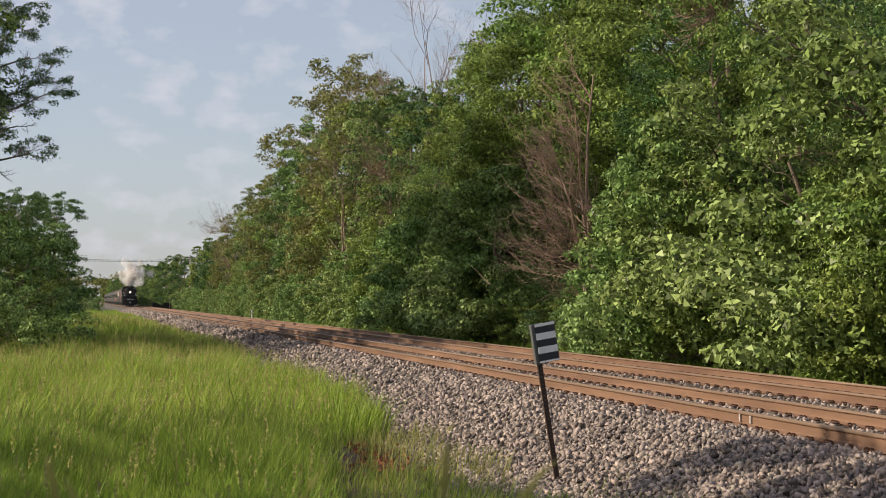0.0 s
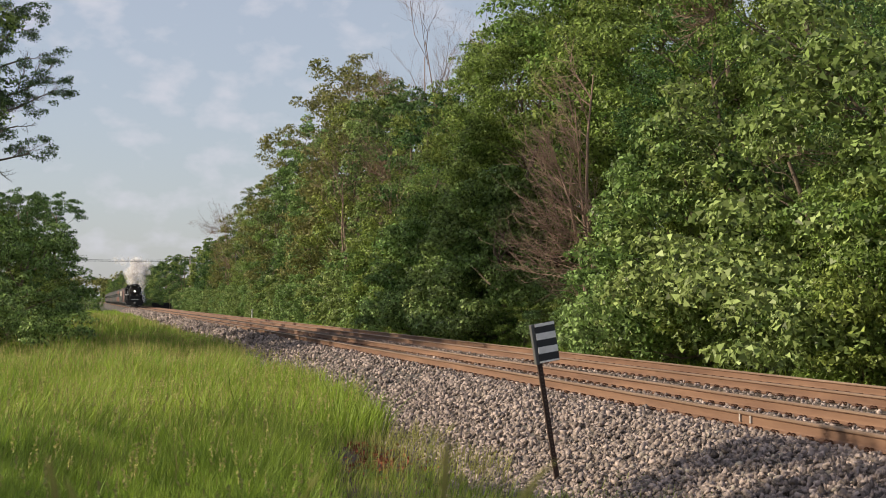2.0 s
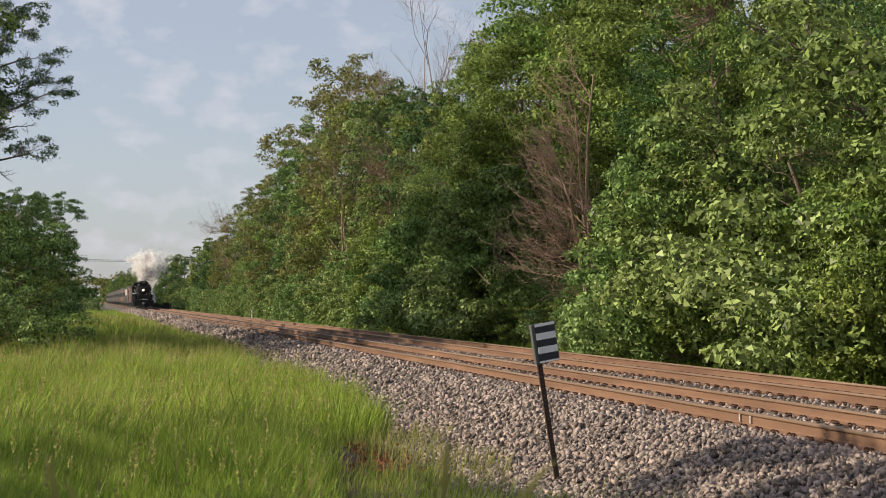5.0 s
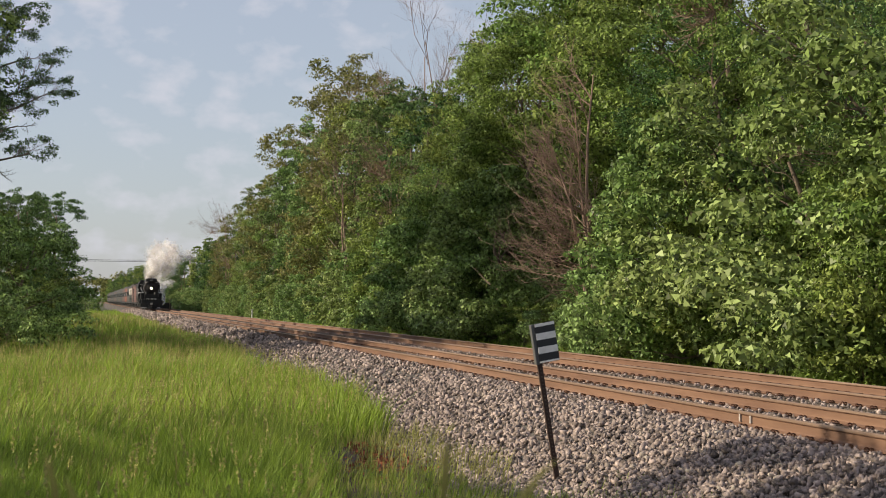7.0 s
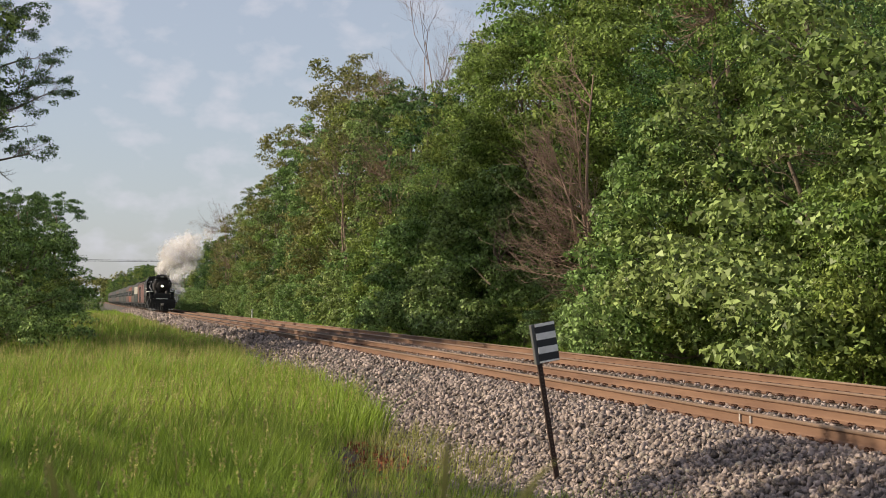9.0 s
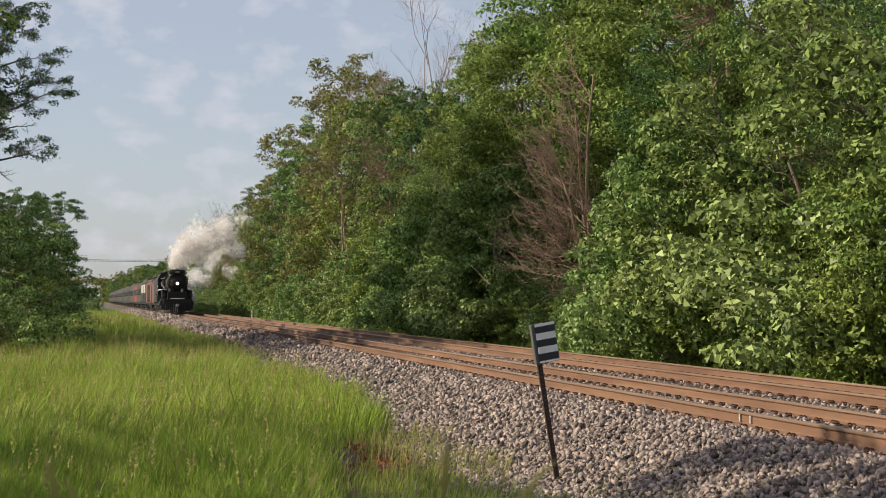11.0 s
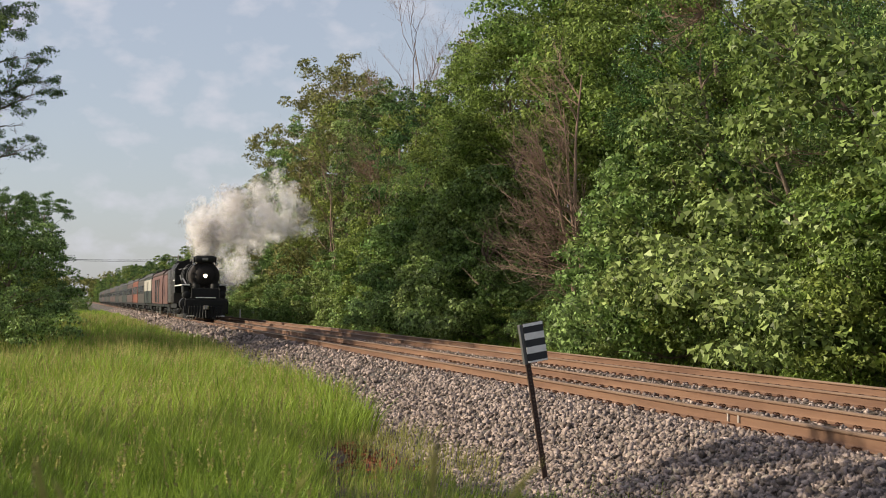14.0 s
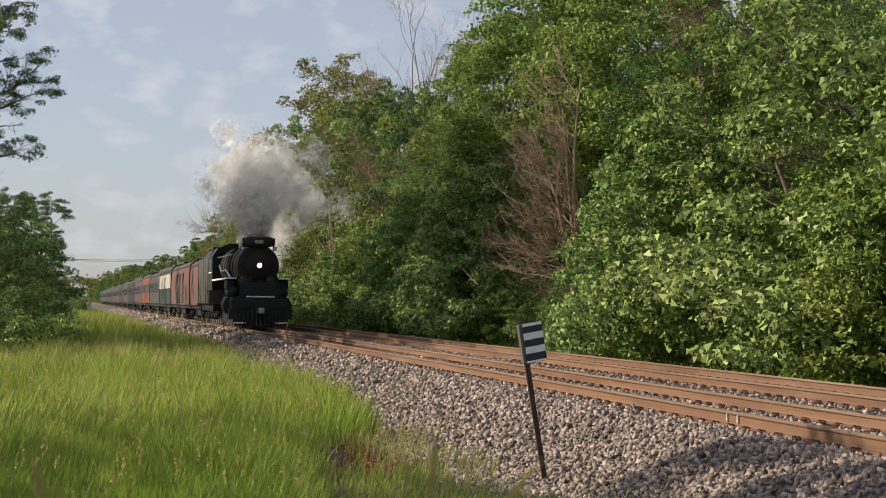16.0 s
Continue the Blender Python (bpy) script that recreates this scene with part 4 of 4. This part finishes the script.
def build_dead_tree():
    """A dead tree of several leaning stems at the wood's edge, its twigs swept to one side."""
    t = thing("bare_tree", "leafless brown dead tree with leaning stems and dense twigs", "tree", pose(17.3, 53.3, -0.4))
    stems = [([(-0.55, 0.2, -0.3), (-0.75, 0.2, 1.4), (-1.25, 0.1, 4.0), (-1.55, 0, 5.4), (-2.0, 0, 6.6)], 0.11),
             ([(0.35, 0, -0.3), (0.1, 0, 0.9), (-0.75, -0.1, 3.2), (-0.98, 0, 5.0), (-0.95, 0, 7.6), (-0.75, 0, 9.7)], 0.12),
             ([(0.0, 0.4, -0.3), (-0.3, 0.4, 1.8), (-0.95, 0.3, 4.6), (-1.1, 0.4, 6.4), (-1.3, 0.3, 8.6)], 0.08),
             ([(1.1, -0.2, -0.3), (0.85, -0.2, 0.6), (0.05, -0.3, 2.6), (0.1, -0.3, 3.6), (-0.5, -0.3, 4.7), (-1.0, -0.3, 5.2)], 0.06)]
    for k, (pts, r) in enumerate(stems):
        g = Geo()
        radii = [r * (1 - 0.8 * i / (len(pts) - 1)) for i in range(len(pts))]
        g.tube(pts, radii, 8, caps=False)
        part("stem", g, BARK_DEAD, t, "dead grey-brown stem")
        g = Geo()
        for m in range((22, 28, 18, 4)[k]):
            f = rng.uniform(0.28, 0.98) * (len(pts) - 1)
            a = min(int(f), len(pts) - 2)
            q = Vector(pts[a]).lerp(Vector(pts[a + 1]), f - a)
            up = f / (len(pts) - 1)
            d = (-1.1 + 0.75 * up + rng.normal(0, 0.28), rng.normal(0, 0.45), 0.1 + 0.95 * up * up + rng.normal(0, 0.22))
            spray(g, q, d, rng.uniform(1.7, 3.3) * (1.05 - 0.5 * up), 0.022, 7, -1)
        tagged(part("twig_spray", g, BARK_DEAD, t, "fine reddish-brown twigs"), kind="stuff")


def brown_clump(x, y, z, r, label):
    """A withered bough: brown leaves on bare twigs."""
    t = thing("withered_bough", label, "branch", pose(x, y, z))
    g = Geo()
    for k in range(16):
        spray(g, (0.5, 0, -0.3 * r), Vector(rng.normal(0, 1, 3)) * 0.8 + Vector((-0.6, 0, 0.4)), r * rng.uniform(0.8, 1.5), 0.03, 6, -1)
    tagged(part("twig_spray", g, BARK_DEAD, t), kind="stuff")
    lobes = [(*(rng.normal(0, 0.5, 3) * r * [1, 1, 0.6]), r * rng.uniform(0.25, 0.4)) for k in range(9)]
    p, d = lobed(lobes, 1500)
    part("foliage", leaves("foliage", p, d, 0.09, LEAF_BROWN, coarse=True), LEAF_BROWN, t, "dry brown leaves")


def build_bare():
    build_dead_tree()
    bare_tree(28.5, 129, -0.4, 25.0, 0.0, 3, "leafless grey tree rising above the wood", 0.55, 0.12, 8, 0.45)
    for x, y, h in ((18.4, 114, 12), (18.7, 99, 9), (19.2, 236, 13)):
        bare_tree(x, y, -0.4, h, -0.05, 2, "half-dead brown tree with few leaves at the wood's edge", 0.8, 0.07, 6, 0.5)
    brown_clump(19.6, 111, 10.5, 2.2, "thin brown half-withered boughs on a tall tree")
    brown_clump(24.5, 137, 18.2, 3.0, "thin brown half-withered boughs in the treetops")
    brown_clump(23.5, 142, 16.2, 2.4, "thin brown half-withered boughs in the treetops")
    brown_clump(19.0, 248, 12.6, 2.4, "brown withered treetop above the line")
    brown_clump(18.9, 49.5, 11.2, 1.0, "brown withered bough hanging in a green tree")
    for x, y, h, lean, r in ((18.75, 37.6, 5.8, -0.35, 0.115), (18.9, 36.2, 4.1, -0.2, 0.1)):
        t = thing("snag", "leaning brown dead trunk with broken branches", "tree", pose(x, y, -0.45))
        g = Geo()
        pts = [Vector((lean * h * f + 0.12 * math.sin(3.5 * f), 0.1 * f, h * f - 0.3)) + Vector(rng.normal(0, 0.03, 3)) for f in np.linspace(0, 1, 12)]
        g.tube(pts, [r * (1 - 0.55 * f) * (1 + 0.1 * math.sin(17 * f)) for f in np.linspace(0, 1, 12)], 10)
        for k in range(4):
            spray(g, pts[7 + k], (rng.normal(-0.3, 0.8), rng.normal(0, 0.5), 0.5), rng.uniform(0.5, 1.1), 0.02, 4, -1)
        part("trunk", g, BARK, t)
    for x, y, z, dx in ((17.9, 46.5, 6.2, -1.6), (17.6, 38.6, 6.6, -2.0), (17.6, 39.8, 5.6, -1.5), (17.7, 38.0, 7.4, -1.2)):
        t = thing("dead_branch", "bare reddish-brown dead branch among the leaves", "branch", pose(x + 1.6, y, z))
        g = Geo()
        for k in range(4):
            spray(g, (0, 0, 0.1 * k - 0.3), (dx, -0.3, rng.normal(-0.1, 0.3)), rng.uniform(1.2, 2.2), 0.02, 5, -1)
        part("branch", g, BARK_DEAD, t)


def build_left_tree():
    t = make_tree("overhanging_tree", 21, 4.6, 9000, 0.17, LEAF_DARK, 0.5, 30, "sparsely leaved tall tree with crooked dark branches")
    t.matrix_basis = pose(-9.4, 86, -0.5, 0, 0, 0)
    # its neighbours stand out of sight and shade the track and the foot of the wood
    copy_thing(t, pose(-9.8, 70, -0.5, 0, 0, 150))
    copy_thing(t, pose(-10.4, 63, -0.5, 0, 0, 200))
    g = Geo()
    for z, end in ((8.2, (6.4, -0.6, 9.4)), (8.8, (5.8, -0.3, 10.8)), (9.4, (6.9, 0.2, 12.4)), (10.4, (7.2, 0.3, 13.4)), (11.5, (6.3, 0.3, 14.4)), (13, (5.8, 0.3, 16.0)), (14, (5.4, 0.2, 17.1))):
        limb(g, (0.2, 0, z), end, 0.1, 7, 3, 0.42, 0.36)
    part("twig_spray", g, BARK, t, "crooked dark side branches")
    lobes = []
    for x0, x1, z0, z1, n in ((4.6, 7.0, 15.2, 17.4, 26), (5.9, 8.4, 12.4, 14.6, 24), (5.0, 7.6, 11.4, 12.6, 12), (4.8, 7.6, 9.1, 10.4, 16), (4.2, 5.6, 10.5, 16, 24)):
        for k in range(n):
            lobes.append((rng.uniform(x0, x1), rng.normal(0, 0.5), rng.uniform(z0, z1), rng.uniform(0.16, 0.42)))
    p, d = lobed(lobes, 14000)
    part("leaf_spray", leaves("leaf_spray", p, d, 0.085, LEAF_DARK), LEAF_DARK, t, "thin spray of small dark leaves")


# ---- small trackside things ----
def build_sign():
    s = thing("track_sign", "leaning rusty perforated steel post with a black and white striped plate", "track sign", pose(5.64, 19.6, -0.52, 0, -9.8, 8))
    sec = [(-0.031, 0), (0.031, 0), (0.031, 0.03), (0.026, 0.03), (0.022, 0.006), (-0.022, 0.006), (-0.026, 0.03), (-0.031, 0.03)]
    n = len(sec)
    verts = [(x, y, -0.3) for x, y in sec] + [(x, y, 1.82) for x, y in sec]
    g = Geo().add(verts, [(i, (i + 1) % n, n + (i + 1) % n, n + i) for i in range(n)] + [tuple(range(n))[::-1], tuple(range(n, 2 * n))])
    post = part("post", g, paint("post_brown", (0.05, 0.028, 0.02), 0.8), s, "rusty punched steel channel")
    for k in range(26):
        part("punched_hole", Geo().tube([(0, -0.005, 0.1 + k * 0.048), (0, -0.001, 0.1 + k * 0.048)], 0.01, 8), TIE, post)
    black = paint("plate_black", (0.02, 0.022, 0.024), 0.5)
    part("bracket", Geo().box(-0.05, -0.005, -0.02, 0.05, 1.36, 1.85, 0.006), paint("bracket_grey", (0.1, 0.1, 0.1), 0.5), s, "grey folded bracket")
    plate = part("plate", Geo().box(-0.012, 0.258, -0.032, -0.022, 1.37, 1.86, 0.003), black, s, "flat black metal plate")
    for z, h in ((1.373, 0.022), (1.485, 0.082), (1.655, 0.082), (1.818, 0.036)):
        part("stripe", Geo().box(-0.008, 0.254, -0.036, -0.031, z, z + h, 0.001), WHITE, plate, "white painted stripe")


def build_pole():
    p = thing("utility_pole", "pale weathered wooden utility pole with crossarm and wires", "utility pole", pose(18.5, 313, -0.4))
    part("pole", Geo().tube([(0, 0, -0.5), (0, 0, 10.6)], [0.17, 0.12], 10), material("pole_wood", (0.3, 0.26, 0.22), (0.45, 0.4, 0.34), 4, 0.9), p)
    part("crossarm", Geo().box(-1.1, 1.1, -0.06, 0.06, 10.1, 10.25, 0.01), BARK, p)
    for sx in (-1, 0, 1):
        part("insulator", Geo().tube([(sx * 0.95, 0, 10.25), (sx * 0.95, 0, 10.42)], 0.05, 8), WHITE, p)
    for z, y in ((9.5, 0), (9.75, 0.4)):
        pts = [(-30 * f, y, z + 0.3 * ((2 * f - 1) ** 2 - 1)) for f in np.linspace(0, 1, 15)]
        part("wire", Geo().tube(pts, 0.035, 5), BLACK, p, "sagging overhead wire")
    m = thing("marker_post", "thin white trackside marker post in the grass", "marker post", pose(16.2, 168, -0.5))
    part("post", Geo().box(-0.07, 0.07, -0.05, 0.05, -0.1, 1.25, 0.02), WHITE, m)
    b = thing("trackside_cabinet", "low dark steel cabinet beside the far track", "trackside cabinet", pose(15.8, 371, -0.5))
    part("body", Geo().box(-2.1, 2.1, -0.8, 0.8, 0, 1.5, 0.04), BLACK, b)
    part("lid", Geo().box(-2.18, 2.18, -0.88, 0.88, 1.5, 1.6, 0.03), SOOT, b)


def build_mud():
    """A bare damp hollow between the meadow and the stone, with leaf litter."""
    n, v, f = 40, [(3.7, 21.5, -0.69)], []
    for r in (0.4, 0.75, 1.0):
        for k in range(n):
            a = 2 * math.pi * k / n
            q = r * (1 + 0.16 * math.sin(3 * a + 1) + 0.1 * math.sin(7 * a))
            x, y = 3.7 + 1.3 * q * math.cos(a), 21.5 + 6.5 * q * math.sin(a)
            v.append((x, y, max(ground_height(x, y), bed_z(x) if x > 4.6 else -9) + 0.03 * (1.05 - r)))
    f += [(0, 1 + k, 1 + (k + 1) % n) for k in range(n)]
    for j in (0, 1):
        f += [(1 + j * n + k, 1 + (j + 1) * n + k, 1 + (j + 1) * n + (k + 1) % n, 1 + j * n + (k + 1) % n) for k in range(n)]
    tagged(part("bare_soil", Geo().add(v, f), MUD, smooth=True), "bare damp brown soil with leaf litter", "soil", kind="structure")
    litter = material("leaf_litter", (0.16, 0.05, 0.02), (0.34, 0.12, 0.05), 3, 0.8, bump=0, vary=0.5, per="island")
    m = 1500
    p = np.stack([rng.normal(3.75, 0.35, m), rng.normal(24.2, 1.6, m), np.full(m, -0.66)], 1)
    tagged(new("leaf_litter", leaves("leaf_litter", p, np.tile([0, 0, 1.0], (m, 1)), 0.07, litter)), "rust-red dead leaves scattered on bare soil", "leaf litter", kind="stuff")


def build_shade_trees():
    """Unseen trees added for their shade: on the foreground, beyond y 60 on rails and wood."""
    for x, y, h in ((-11, 16.8, 13.5), (-13, 11.5, 14), (-9.5, 21, 7.2), (-17, 9, 14), (-12.5, 13.4, 15), (-8.5, 24, 6.6), (-7.5, 19.5, 6.2), (-10, 26, 7.0), (-8, 5.2, 9), (-11.8, 70, 20.5), (-12.3, 77, 20.5), (-13.5, 84, 21)):
        copy_thing(SHADE[y > 60], scaled(x, y, -0.6, y * 31, h / 15, h / 15))


def build_backdrop():
    lobes = []
    for k in range(90):
        x = rng.uniform(-70, 110)
        lobes.append((x, 1150 + rng.uniform(-20, 20), rng.uniform(2, 17), rng.uniform(3, 6.5)))
    p, d = lobed(lobes, 9000)
    me = leaves("far_woods", p, d, 1.6, LEAF_OLIVE)
    tagged(new("far_woods", me), "hazy distant woods across the end of the line", "woods", kind="stuff")


build_ground()
build_bed_ob = build_bed()
build_trees()
build_bare()
build_left_tree()
build_shade_trees()
build_mud()
build_grass()
build_near_stalks()
WHEELS, RODS = build_train()
build_smoke()
build_sign()
build_pole()
build_backdrop()
build_track("track_near", NEAR, TIE_Z, "rusty main-line track nearest the meadow", 75)
build_track("track_far", FAR, FAR_Z, "rusty second track beside the wood", 45)
build_stones(build_bed_ob)


def motions():
    """The train rolls towards the camera at an even speed; wheels turn, rods swing, steam rises."""
    for o in TRAIN:
        o.scale = (1.05, 1.05, 1.05)
        walk(o, [(t, pose(NEAR, T_HEAD + SPEED * (16 - t), 0.188)) for t in (k * 0.5 for k in range(33))])
    def roll(o, at, r, step):
        k, rows = 0, []
        while k <= 480:
            t = k / 30
            rows.append((t, pose(*at, math.degrees(SPEED * t / r) % 360)))
            k += step
        walk(o, rows)
    for o, at, r in WHEELS:
        roll(o, at, r, 2 if r > 0.6 else 1)
    for o, at, r in WHEELSETS[:6]:
        roll(o, at, r, 1)
    for o, sx in RODS:
        main = o.name.startswith("main")
        rows = []
        for k in range(0, 481, 2):
            a = SPEED * k / 30 / 0.86 + (math.pi / 2 if sx > 0 else 0)
            rows.append((k / 30, pose(sx * (1.1 if main else 0.98), 0.33 * math.cos(a), 0.86 + (0.16 if main else 0.33) * math.sin(a) + (0.06 if main else 0))))
        walk(o, rows)
    for o, t0, rise, d, turn in PUFFS:
        times = sorted({0.0, 16.0, *(k * 0.5 for k in range(33) if k * 0.5 < t0 - 0.15 or k * 0.5 > t0 + 2.9), *(min(max(t0 + a, 0.0), 16.0) for a in (-0.15, 0, 0.05, 0.12, 0.3, 0.6, 1.0, 1.4, 1.9, 2.15, 2.4, 2.65, 2.9))})
        rows = []
        last = -1
        for t in times:
            if frame(t) == last:
                continue
            last = frame(t)
            a = min(max(t - t0, 0), 4)
            p = puff_at(t0, rise, d, t)
            rows.append((t, pose(p.x, p.y, p.z, 12 * a * d[0], 12 * a * d[1], turn)))
        walk(o, rows)


motions()
